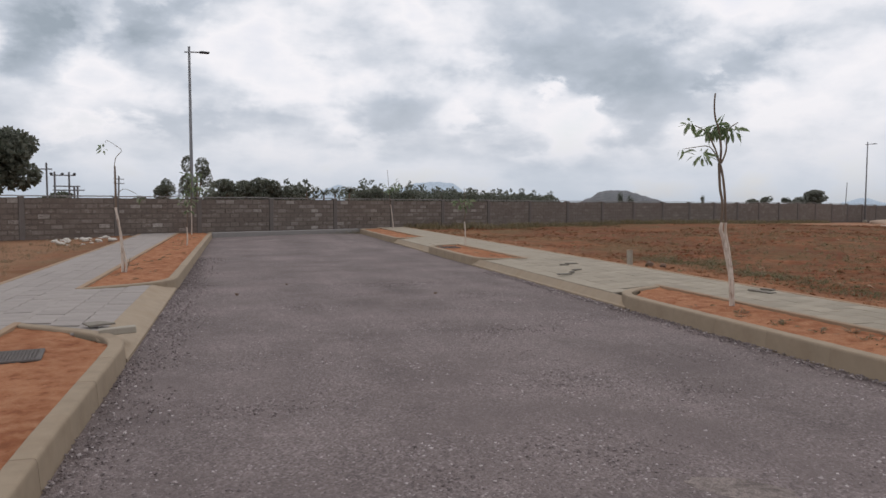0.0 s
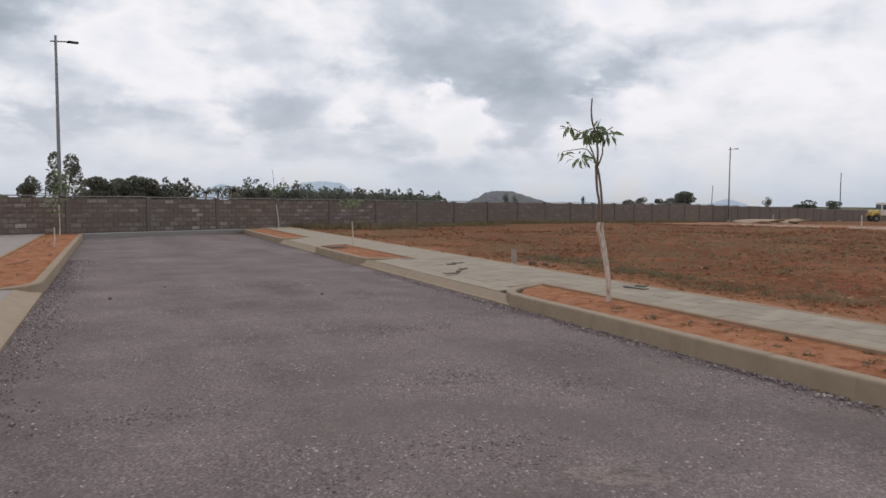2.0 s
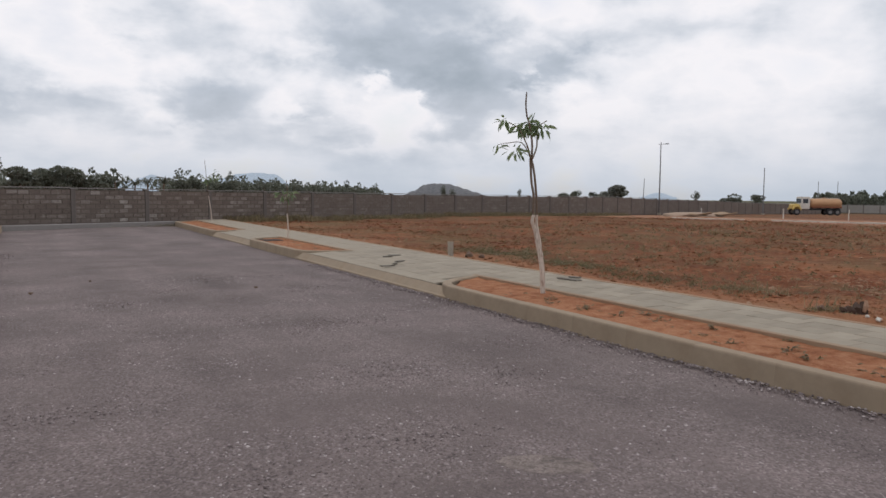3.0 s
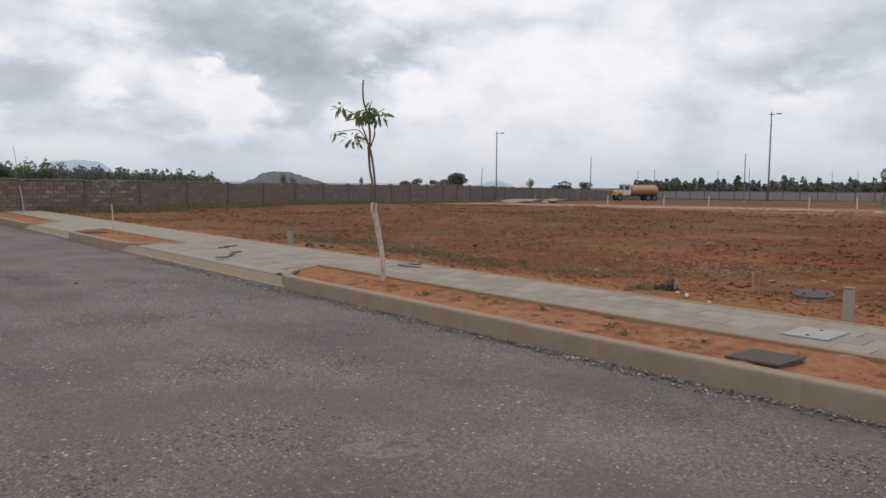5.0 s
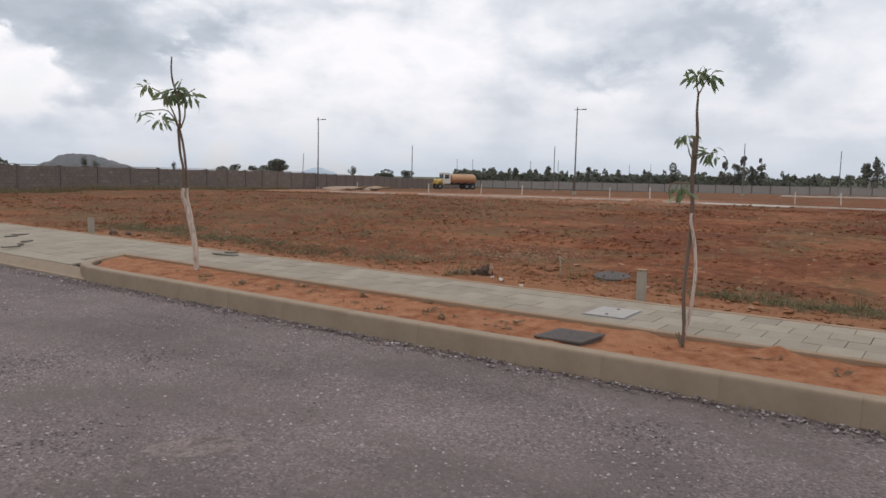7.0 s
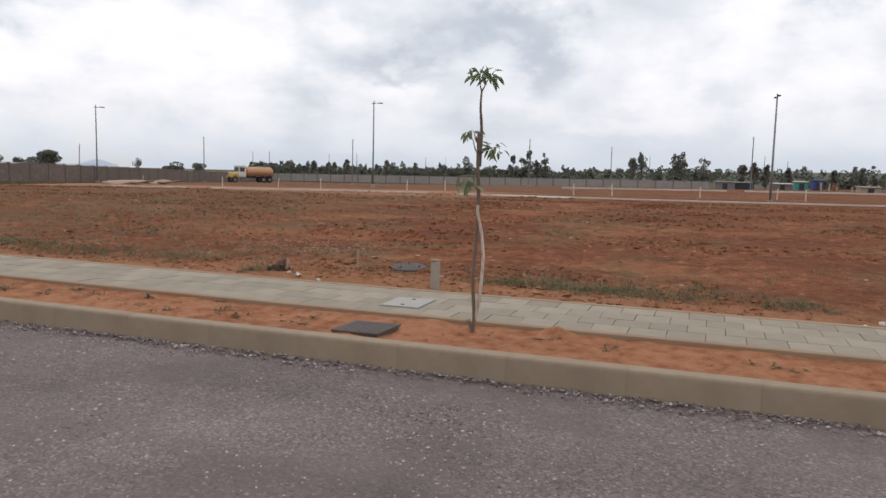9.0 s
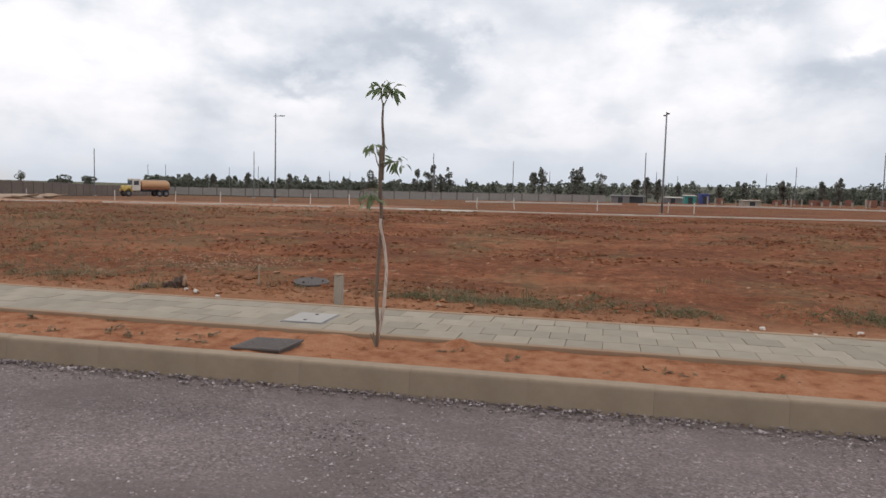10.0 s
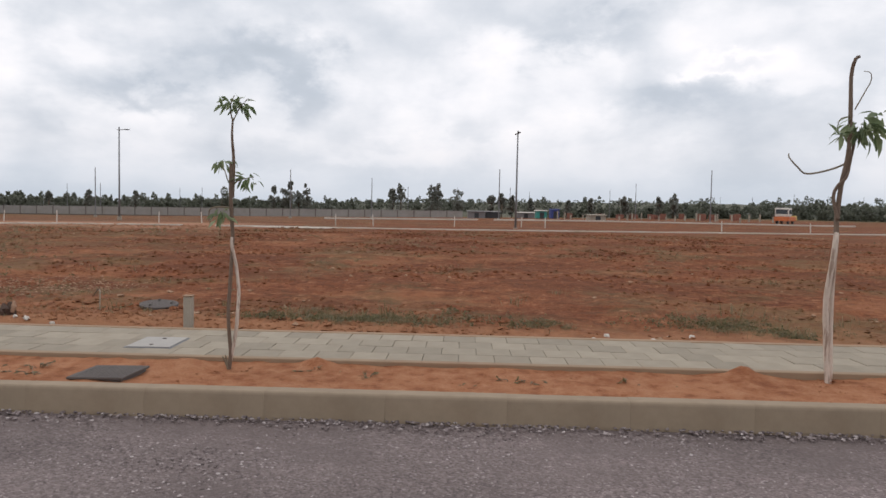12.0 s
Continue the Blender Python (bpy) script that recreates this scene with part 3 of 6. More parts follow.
def island_path(face, back, near, far_end, r, sign):
    """Kerb line of a planting strip, from its near back corner round by the road side to its far back corner.
    near, far_end: where its ends lie at the road and at the back."""
    def bent(p):
        return (p[0] + bend(p[1]), p[1])

    def corner(a, c, b, n=9):
        a, c, b = Vector(a), Vector(c), Vector(b)
        a = c + (a - c).normalized() * r
        b = c + (b - c).normalized() * r
        return [tuple(a * (1 - t) ** 2 + c * 2 * t * (1 - t) + b * t * t) for t in (i / n for i in range(n + 1))]
    pts = []
    if near[0] > Y0 + 1:
        pts += [(back, near[1])] + corner((back, near[1]), (face, near[0]), (face, near[0] + 3))
    else:
        pts += [(face, near[0])]
    k = max(5.0, near[0] + r + 1)
    while k < far_end[0] - r - 0.3:
        pts.append((face, k))
        k += 3
    pts += corner((face, far_end[0] - 3), (face, far_end[0]), (back, far_end[1]))
    pts += [(back, far_end[1])]
    return [bent(p) for p in pts]


def soil_bed(face, back, near, far_end, mounds, name="planting_bed"):
    """Loose red soil between kerb and footpath."""
    ins = 0.10 if back > face else -0.10
    nx = 16
    rows_n = int((far_end[0] - near[0]) / 0.07)
    bm = bmesh.new()
    rows = []
    for j in range(rows_n + 1):
        v = j / rows_n
        row = []
        for i in range(nx + 1):
            t = i / nx
            x = face + ins + (back - face - ins) * t
            y0, y1 = near[0] + (near[1] - near[0]) * t + 0.1, far_end[0] + (far_end[1] - far_end[0]) * t - 0.1
            y = y0 + (y1 - y0) * v
            xx = x + bend(y)
            end = min(1, (y1 - y) / 0.6, (y - y0) / 0.6)
            if end < 1 and t < 0.5:
                xx += (1 - end) ** 2 * (0.5 - t) * (0.9 if back > face else -0.9)
            z = 0.162 + 0.006 * t + 0.014 * noise.noise((x * 2.1, y * 2.1, 2)) + 0.014 * noise.noise((x * 6, y * 6, 7)) + 0.010 * noise.noise((x * 15, y * 15, 3)) + 0.012 * max(0, noise.noise((x * 9, y * 9, 14)))
            for mx, my, mr, mh in mounds:
                z += mh * math.exp(-((x - mx) ** 2 + (y - my) ** 2) / (mr * mr))
            row.append(bm.verts.new((xx, y, z)))
        rows.append(row)
    for a, b in zip(rows, rows[1:]):
        for i in range(nx):
            bm.faces.new((a[i], a[i + 1], b[i + 1], b[i]))
    ob = link(name, bm, BED, True)
    return tagged(ob, "loose orange-red soil filling the kerbed planting strip", "soil bed", kind="structure")


# ends of the planting strips: at the road, at the back
ISLANDS_R = [((Y0, Y0), (10.5, 11.1)), ((17.3, 17.05), (22.8, 23.3)), ((27.2, 27.9), (36.6, 37.2))]
ISLANDS_L = [((Y0, Y0), (8.55, 9.65)), ((13.9, 13.1), (37.6, 37.8))]
MOUNDS = [(6.93, 1.02, 0.13, 0.07), (6.7, 1.75, 0.25, -0.03), (6.85, 2.22, 0.16, 0.06), (6.98, -2.85, 0.13, 0.085), (6.8, -2.75, 0.16, 0.03), (6.95, -3.5, 0.3, -0.035), (7.0, -4.35, 0.17, 0.07), (6.6, 8.66, 0.3, 0.03), (6.2, 0.2, 0.3, 0.02)]
for near, far_end in ISLANDS_R:
    kerb_run("kerb_east", island_path(ROAD_R, BED_R, near, far_end, 0.75, 1), "weathered beige precast concrete kerb stones beside the road", 1, 0.472 if near[0] == Y0 else 0.0)
    soil_bed(ROAD_R, BED_R, near, far_end, MOUNDS)
for near, far_end in ISLANDS_L:
    kerb_run("kerb_west", island_path(ROAD_L, BED_L, near, far_end, 0.8, -1), "weathered beige precast concrete kerb stones beside the road", -1)
    soil_bed(ROAD_L, BED_L, near, far_end, [])
CROSS_R = [(a[1], b[0]) for a, b in zip(ISLANDS_R, ISLANDS_R[1:])]
CROSS_L = [(a[1], b[0]) for a, b in zip(ISLANDS_L, ISLANDS_L[1:])]
RAMP_R, RAMP_L = 0.13, 0.36


def ramp_strip(face, sign, y0, y1, w, top):
    """Sloping concrete edge where vehicles cross the footpath."""
    bm = bmesh.new()
    prof = [(0, -0.15), (0, 0.015), (0.03, 0.035), (w, top), (w, -0.15)]
    prof = [(a * sign, z) for a, z in prof]
    if sign < 0:
        prof = prof[::-1]
    ys = list(np.arange(y0, y1, 1.0)) + [y1]
    sweep(bm, [(face + bend(y), y) for y in ys], prof)
    if w > 0.2:
        # the inner corners stop short, behind the rounded kerb ends
        for v in bm.verts:
            if abs(v.co.x - face - bend(v.co.y)) > 0.1:
                v.co.y += 0.44 if abs(v.co.y - y0) < 0.1 else -0.44 if abs(v.co.y - y1) < 0.1 else 0
    return tagged(link("crossing_ramp", bm, RAMP), "sloping beige concrete edge of a drive crossing", "ramp", kind="structure")


for (a, _), (b, _) in CROSS_R:
    ramp_strip(ROAD_R, 1, a - 0.5, b + 0.5, RAMP_R, 0.15)
for (a, _), (b, _) in CROSS_L:
    ramp_strip(ROAD_L, -1, a - 0.5, b + 0.5, RAMP_L, 0.165)
bm = bmesh.new()
sweep(bm, [(-0.72, 33.75), (6.35, 36.72)], [(0, -0.2), (0, 0.18), (0.02, 0.2), (0.38, 0.2), (0.4, 0.18), (0.4, -0.2)])
tagged(link("kerb_road_end", bm, COPING), "low grey concrete ledge closing the road's end", "kerb", kind="structure")


# ---- footpaths ----
def tile_mesh(w, d):
    bm = bmesh.new()
    box(bm, -w / 2, w / 2, -d / 2, d / 2, -0.03, 0.0)
    top = [e for e in bm.edges if all(v.co.z > -0.001 for v in e.verts)]
    bmesh.ops.bevel(bm, geom=top, offset=0.003, segments=1, affect="EDGES")
    return bm


def footpath(name, inner, outer, sign, spare, tile_mat, label, near_lo, near_hi, bed_mat):
    """A bed of mortar with edging strips and rows of tiles in half bond."""
    path = thing(name, Matrix(), label, "footpath", kind="structure")
    ys = list(np.arange(Y0, Y1, 2.0)) + [Y1]
    lo, hi = sorted((inner, outer))
    bm = bmesh.new()
    sweep(bm, [(lo + bend(y), y) for y in ys], [(0.004, -0.2), (0.004, 0.185), (hi - lo - 0.004, 0.185), (hi - lo - 0.004, -0.2)])
    for (af, ab), (bf, bb) in spare:
        x_road, x_in = (ROAD_R + RAMP_R if sign > 0 else ROAD_L - RAMP_L) + sign * 0.002, inner - sign * 0.002
        t = (RAMP_R if sign > 0 else RAMP_L) / abs(inner - (ROAD_R if sign > 0 else ROAD_L))
        quad = [(x_road, af + (ab - af) * t + (0.0 if sign > 0 else 0.04)), (x_in, ab + 0.02), (x_in, bb - 0.02), (x_road, bf + (bb - bf) * t + 0.02)]
        lo_v = [bm.verts.new((x + bend(y), y, -0.2)) for x, y in quad]
        hi_v = [bm.verts.new((x + bend(y), y, 0.185 if x == x_in else 0.15)) for x, y in quad]
        bm.faces.new(hi_v if sign < 0 else hi_v[::-1])
        for i in range(4):
            bm.faces.new((lo_v[i], lo_v[(i + 1) % 4], hi_v[(i + 1) % 4], hi_v[i]))
    part("bedding", bm, bed_mat, path)
    strips = [(outer if sign < 0 else outer - 0.09, Y0, Y1)]
    edge, cuts = (inner if sign > 0 else inner - 0.09), [Y0]
    for (af, ab), (bf, bb) in spare:
        cuts += [ab, bb]
    cuts.append(Y1)
    strips += [(edge, cuts[i], cuts[i + 1]) for i in range(0, len(cuts), 2)]
    flush = [(edge, cuts[i] + 0.003, cuts[i + 1] - 0.003) for i in range(1, len(cuts) - 1, 2)]
    for x0, ya, yb in flush:
        yy = list(np.arange(ya, yb, 2.0)) + [yb]
        bm = bmesh.new()
        sweep(bm, [(x0 + bend(y), y) for y in yy], [(-0.012, -0.2), (-0.012, 0.2), (0.092, 0.2), (0.092, -0.2)])
        part("joint_strip", bm, tile_mat, path)
    for x0, ya, yb in strips:
        yy = list(np.arange(ya, yb, 2.0)) + [yb]
        bm = bmesh.new()
        sweep(bm, [(x0 + bend(y), y) for y in yy], [(0, -0.2), (0, 0.2), (0.006, 0.206), (0.084, 0.206), (0.09, 0.2), (0.09, -0.2)])
        part("edging", bm, EDGING, path, "pale concrete edging strip")
    bm = tile_mesh(0.3375, 0.3375)
    proto = link("paving_slab", bm, tile_mat)
    me = proto.data
    bpy.data.objects.remove(proto)
    rows = 4
    pitch = (hi - lo - 0.19) / rows
    rest_v, rest_f = [], []
    tv = [tuple(v.co) for v in me.vertices]
    tf = [tuple(p.vertices) for p in me.polygons]
    spots, cross = [], []
    for r in range(rows):
        y = Y0 + 0.1 + (0.17 if r % 2 else 0)
        while y < Y1 - 0.3:
            spots.append((lo + 0.095 + pitch * (r + 0.5), y, 0.2))
            y += 0.342
    for (af, ab), (bf, bb) in spare:
        x_road = ROAD_R + RAMP_R if sign > 0 else ROAD_L - RAMP_L
        wide = abs(inner - x_road)
        k = round(wide / 0.342)
        for c in range(k):
            t = (c + 0.5) / k
            y = ab + (af - ab) * t + (0.2 if sign > 0 else 0.3) + (0.17 if c % 2 else 0)
            while y < bb + (bf - bb) * t - 0.18:
                cross.append((inner - sign * wide * t, y, 0.202 - 0.038 * t, -sign * math.degrees(math.atan2(0.038, wide)), (wide / k - 0.004) / 0.3375))
                y += 0.342
    done = 0
    for x, y, z, slope, wide in [(*p, 0.0, (pitch - 0.005) / 0.3375) for p in spots] + cross:
        tilt = (random.uniform(-0.4, 0.4), random.uniform(-0.4, 0.4) + slope, random.uniform(-0.3, 0.3))
        m = pose(x + bend(y), y, z + random.uniform(-0.003, 0.002), *tilt) @ Matrix.Diagonal((wide, 1, 1, 1))
        if near_lo < y < near_hi and done < 300:
            ob = new("paving_slab", me)
            ob.matrix_world = m
            ob.parent = path
            done += 1
        else:
            k = len(rest_v)
            rest_v += [tuple(m @ Vector(v)) for v in tv]
            rest_f += [tuple(k + i for i in f) for f in tf]
    rest = bpy.data.meshes.new("far_paving")
    rest.from_pydata(rest_v, [], rest_f)
    rest.materials.append(tile_mat)
    ob = new("far_paving", rest)
    ob.parent = path
    tagged(ob, "paving slabs further along the path", kind="stuff")
    return path


# ---- boundary walls ----
WALL_A = Vector((-4.18, 33.0))
WALL_D = Vector((0.922, 0.388)).normalized()
PANEL = 3.43


def wall_top(n):
    ks = [(-14, 1.95), (0, 1.76), (8, 1.56), (18, 1.38), (34, 0.46), (50, -0.12), (60, -0.3)]
    for (a, za), (b, zb) in zip(ks, ks[1:]):
        if n <= b:
            return za + (zb - za) * (n - a) / (b - a)
    return ks[-1][1]


def brick_field(out, length, courses, ch, rng, bl=0.44, joint=1.0):
    for c in range(courses):
        x = -0.22 if c % 2 else 0.0
        while x < length:
            a, b = max(0, x), min(length, x + bl - joint * rng.uniform(0.02, 0.06))
            if b - a > 0.06:
                out.append((a, b, c * ch + rng.uniform(0, 0.012), (c + 1) * ch - joint * rng.uniform(0.03, 0.062), joint * rng.uniform(0, 0.018)))
            x += bl


def boundary_wall(name, a, d, n0, n1, top, detail_to, label, part_panels=(), plain_mat=None):
    """Precast posts with hollow-block infill and a coping; a panel at a time, each stepping down a little."""
    wall = thing(name, Matrix(), label, "wall", kind="structure")
    rng = random.Random(7)
    yaw = math.degrees(math.atan2(d.y, d.x))
    h, courses = 1.62, 8
    ch = h / courses
    bm_post = bmesh.new()
    box(bm_post, -0.1, 0.1, -0.13, 0.11, -0.6, h + 0.05, 0.012)
    proto = link("post", bm_post, POST)
    post_me = proto.data
    bpy.data.objects.remove(proto)
    core, rest = bmesh.new(), bmesh.new()
    cops = bmesh.new()
    for n in range(n0, n1):
        p = a + d * (PANEL * n)
        z = top(n + 0.5) - 1.70
        m = pose(p.x, p.y, z, 0, 0, yaw)
        ob = new("post", post_me)
        ob.matrix_world = m
        ob.parent = wall
        box(core, 0.1, PANEL - 0.1, -0.065, 0.065, -0.6, h, m=m)
        box(cops, -0.12, PANEL - 0.122, -0.11, 0.11, h + 0.052, h + 0.095, m=m)
        if n < detail_to:
            cells = []
            brick_field(cells, PANEL - 0.22, courses, ch, rng, joint=1.0 if n < 6 else 0.4)
            for x0, x1, z0, z1, out in cells:
                if n in part_panels:
                    bm = bmesh.new()
                    box(bm, 0.11 + x0, 0.11 + x1, -0.075 - out, -0.05, z0, z1)
                    b = part("block", bm, BLOCK, wall)
                    b.matrix_world = m
                else:
                    box(rest, 0.11 + x0, 0.11 + x1, -0.075 - out, -0.05, z0, z1, m=m, mat=0 if n < 6 else 1)
        else:
            box(rest, 0.11, PANEL - 0.11, -0.09, -0.05, 0, h, m=m, mat=1)
    part("mortar_core", core, MORTAR, wall)
    part("coping", cops, COPING, wall, "flat concrete coping")
    ob = part("far_blocks", rest, [BLOCK, plain_mat or BLOCK_EVEN], wall)
    tagged(ob, "block courses further along the wall", kind="stuff")
    return wall


def lamp_post(x, y, z, yaw, height=8.1, arms=1, label="tall galvanised street lamp with one short arm", group="street lamps"):
    lamp = thing("street_lamp", pose(x, y, z, 0, 0, yaw), label, "street lamp", group)
    bm = bmesh.new()
    tube(bm, [(0, 0, 0), (0, 0, 2.4), (0, 0, height)], [0.085, 0.075, 0.05], 12)
    part("pole", bm, STEEL, lamp, smooth=True)
    bm = bmesh.new()
    box(bm, -0.17, 0.17, -0.17, 0.17, -0.1, 0.25, 0.02)
    part("footing", bm, BOLLARD, lamp, "concrete footing")
    for s in ((1,) if arms == 1 else (1, -1)):
        bm = bmesh.new()
        tube(bm, [(-0.2 * s, 0, height - 0.25), (0.45 * s, 0, height - 0.2)], 0.028, 8)
        arm = part("arm", bm, STEEL, lamp)
        bm = bmesh.new()
        box(bm, min(0.42 * s, 0.85 * s), max(0.42 * s, 0.85 * s), -0.11, 0.11, height - 0.24, height - 0.16, 0.025)
        part("lamp_head", bm, DARK, arm, "flat dark lamp head")
    return lamp


# ---- plants ----
def far(az, dist):
    """A place on the land, by compass bearing from the road's near end and distance."""
    x, y = 0.15 + dist * math.sin(radians(az)), -0.2 + dist * math.cos(radians(az))
    return x, y, fall(x, y)


def leaf(bm, p, along, droop, length, width, rng, mat=0):
    """One folded leaf with a pointed tip."""
    a = Vector(along).normalized()
    side = a.cross(Vector((rng.uniform(-0.4, 0.4), rng.uniform(-0.4, 0.4), 1))).normalized()
    up = side.cross(a)
    p = Vector(p)
    pts = []
    for t, w in ((0.0, 0.12), (0.35, 1.0), (0.72, 0.72), (1.0, 0.04)):
        c = p + a * (length * t) - Vector((0, 0, 1)) * (droop * length * t * t)
        pts.append((bm.verts.new(c + side * width * 0.5 * w + up * width * 0.14 * w), bm.verts.new(c), bm.verts.new(c - side * width * 0.5 * w + up * width * 0.14 * w)))
    for q, r in zip(pts, pts[1:]):
        bm.faces.new((q[0], q[1], r[1], r[0])).material_index = mat
        bm.faces.new((q[1], q[2], r[2], r[1])).material_index = mat


LEAF_SHAPES = []


def leaf_shapes():
    for k, (droop, w) in enumerate(((0.1, 0.30), (0.28, 0.36), (0.5, 0.33))):
        bm = bmesh.new()
        leaf(bm, (0, 0, 0), (1, 0, 0), droop, 1.0, w, random.Random(k))
        ob = link("leaf", bm, LEAF, True)
        LEAF_SHAPES.append(ob.data)
        bpy.data.objects.remove(ob)


leaf_shapes()


def leaf_cluster(parent, centre, spread, count, length, rng, depth=0.6):
    """Single leaves hung about the end of a twig."""
    for _ in range(int(count * 1.5)):
        d = Vector((rng.gauss(0, 1), rng.gauss(0, depth), rng.gauss(0, 0.6)))
        p = Vector(centre) + Vector((d.x, d.y, d.z + 0.1)) * spread * 0.36
        out = Vector((d.x * 0.55 + rng.gauss(0, 0.22), d.y * 0.55 + rng.gauss(0, 0.22), -0.35 + d.z * 0.35 + rng.gauss(0, 0.4)))
        ob = new("leaf", rng.choice(LEAF_SHAPES))
        k = length * rng.uniform(0.6, 1.1)
        ob.matrix_world = Matrix.Translation(p) @ out.to_track_quat("X", "Z").to_matrix().to_4x4() @ pose(0, 0, 0, rng.uniform(-70, 70), 0, 0) @ Matrix.Scale(k, 4)
        ob.parent = parent


def sapling(x, y, z, facing, unit, stems, clusters, label, seed, leaf_length=0.16, lean=0.0):
    """stems: (part name, material, radius at foot, radius at tip, points across and up in drawing units from the foot);
    clusters: (across, up, spread, number of leaves)."""
    rng = random.Random(seed)
    tree = thing("sapling", pose(x, y, z, 0, 0, facing), label, "sapling", "saplings beside the road")
    for name, mat, r0, r1, pts in stems:
        line = smooth_line([((u - lean * v) / unit, 0.03 * math.sin(i * 1.7 + seed) * min(1, i), v / unit) for i, (u, v) in enumerate(pts)], 5)
        n = len(line)
        bm = bmesh.new()
        tube(bm, line, [(r0 + (r1 - r0) * i / (n - 1)) * (1 + 0.10 * noise.noise((i * 0.6, seed, 0))) for i in range(n)], 7)
        part(name, bm, mat, tree, "limewashed pale lower stem" if mat is WHITE_BARK else "", smooth=True)
    for u, v, spread, count in clusters:
        leaf_cluster(tree, ((u - lean * v) / unit, 0, v / unit), spread / unit, count, leaf_length, rng)
    return tree


def leaf_mass(bm, lobes, per_lobe, size, rng, flat=1.0):
    """Many small leaf sprays spread over the shells of uneven lobes."""
    for cx, cy, cz, rx, rz in lobes:
        for _ in range(per_lobe):
            d = Vector((rng.gauss(0, 1), rng.gauss(0, 1), rng.gauss(0, 1))).normalized()
            k = rng.uniform(0.55, 1.06) ** 0.6
            p = Vector((cx + d.x * rx * k, cy + d.y * rx * k, cz + d.z * rz * k))
            s = size * rng.uniform(0.5, 1.3)
            a = (d + Vector((rng.gauss(0, 0.6), rng.gauss(0, 0.6), rng.gauss(0, 0.6)))).normalized()
            b = a.cross(Vector((rng.gauss(0, 1), rng.gauss(0, 1), rng.gauss(0, 1)))).normalized()
            vs = [bm.verts.new(p + a * s * u + b * s * v) for u, v in ((-0.5, -0.2), (0.1, -0.42), (0.75, 0.0), (0.05, 0.45))]
            bm.faces.new(vs)


def broadleaf_tree(x, y, z, height, width, seed, label, lobes=9, per=150, mat=None, trunk=0.3, group=""):
    rng = random.Random(seed)
    tree = thing("tree", pose(x, y, z, 0, 0, rng.uniform(0, 360)), label, "tree", group)
    bm = bmesh.new()
    th = height * trunk
    tube(bm, [(0, 0, -0.3), (0.05, 0, th * 0.6), (0.1, 0.05, height * 0.75)], [height * 0.03, height * 0.024, height * 0.008], 8)
    part("trunk", bm, BARK, tree, smooth=True)
    spots = []
    for i in range(lobes):
        a, k = rng.uniform(0, math.tau), rng.uniform(0.15, 0.72)
        r = width * 0.5
        cz = th + (height - th) * rng.uniform(0.22, 0.86)
        taper = 1.0 - 0.45 * abs((cz - th) / (height - th) - 0.45)
        spots.append((r * k * math.cos(a) * taper, r * k * math.sin(a) * taper, cz, r * rng.uniform(0.3, 0.5), (height - th) * rng.uniform(0.13, 0.22)))
    bm = bmesh.new()
    for cx, cy, cz, rx, rz in spots[:6]:
        tube(bm, [(0.06, 0.02, th * 0.8), (cx * 0.5, cy * 0.5, (th + cz) * 0.5), (cx, cy, cz)], [height * 0.014, height * 0.009, height * 0.004], 5)
    part("limbs", bm, BARK, tree)
    bm = bmesh.new()
    leaf_mass(bm, spots, int(per * 2.2), min(0.42, width * 0.05), rng)
    part("crown", bm, mat or TREE_LEAF, tree)
    return tree


def eucalyptus(x, y, z, height, seed, group="gum trees behind the far wall"):
    rng = random.Random(seed)
    tree = thing("gum_tree", pose(x, y, z, 0, 0, rng.uniform(0, 360)), "slender gum tree with wispy grey-green foliage", "tree", group)
    bm = bmesh.new()
    tube(bm, [(0, 0, -0.3), (0.1, 0, height * 0.5), (0.0, 0.1, height * 0.96)], [0.16, 0.11, 0.03], 6)
    part("trunk", bm, BARK, tree, smooth=True)
    bm = bmesh.new()
    spots = []
    wide = height * rng.uniform(0.17, 0.25)
    for i in range(20):
        t = rng.random() ** 0.8
        w = wide * (0.35 + 0.8 * math.sin(math.pi * min(1, t * 0.8 + 0.16)))
        a = rng.uniform(0, math.tau)
        k = w * rng.uniform(0.1, 0.75)
        spots.append((k * math.cos(a), k * math.sin(a), height * (0.14 + 0.82 * t), w * rng.uniform(0.25, 0.5), height * rng.uniform(0.04, 0.10)))
    leaf_mass(bm, spots, 60, 0.34, rng)
    part("crown", bm, PALE_LEAF, tree)
    return tree


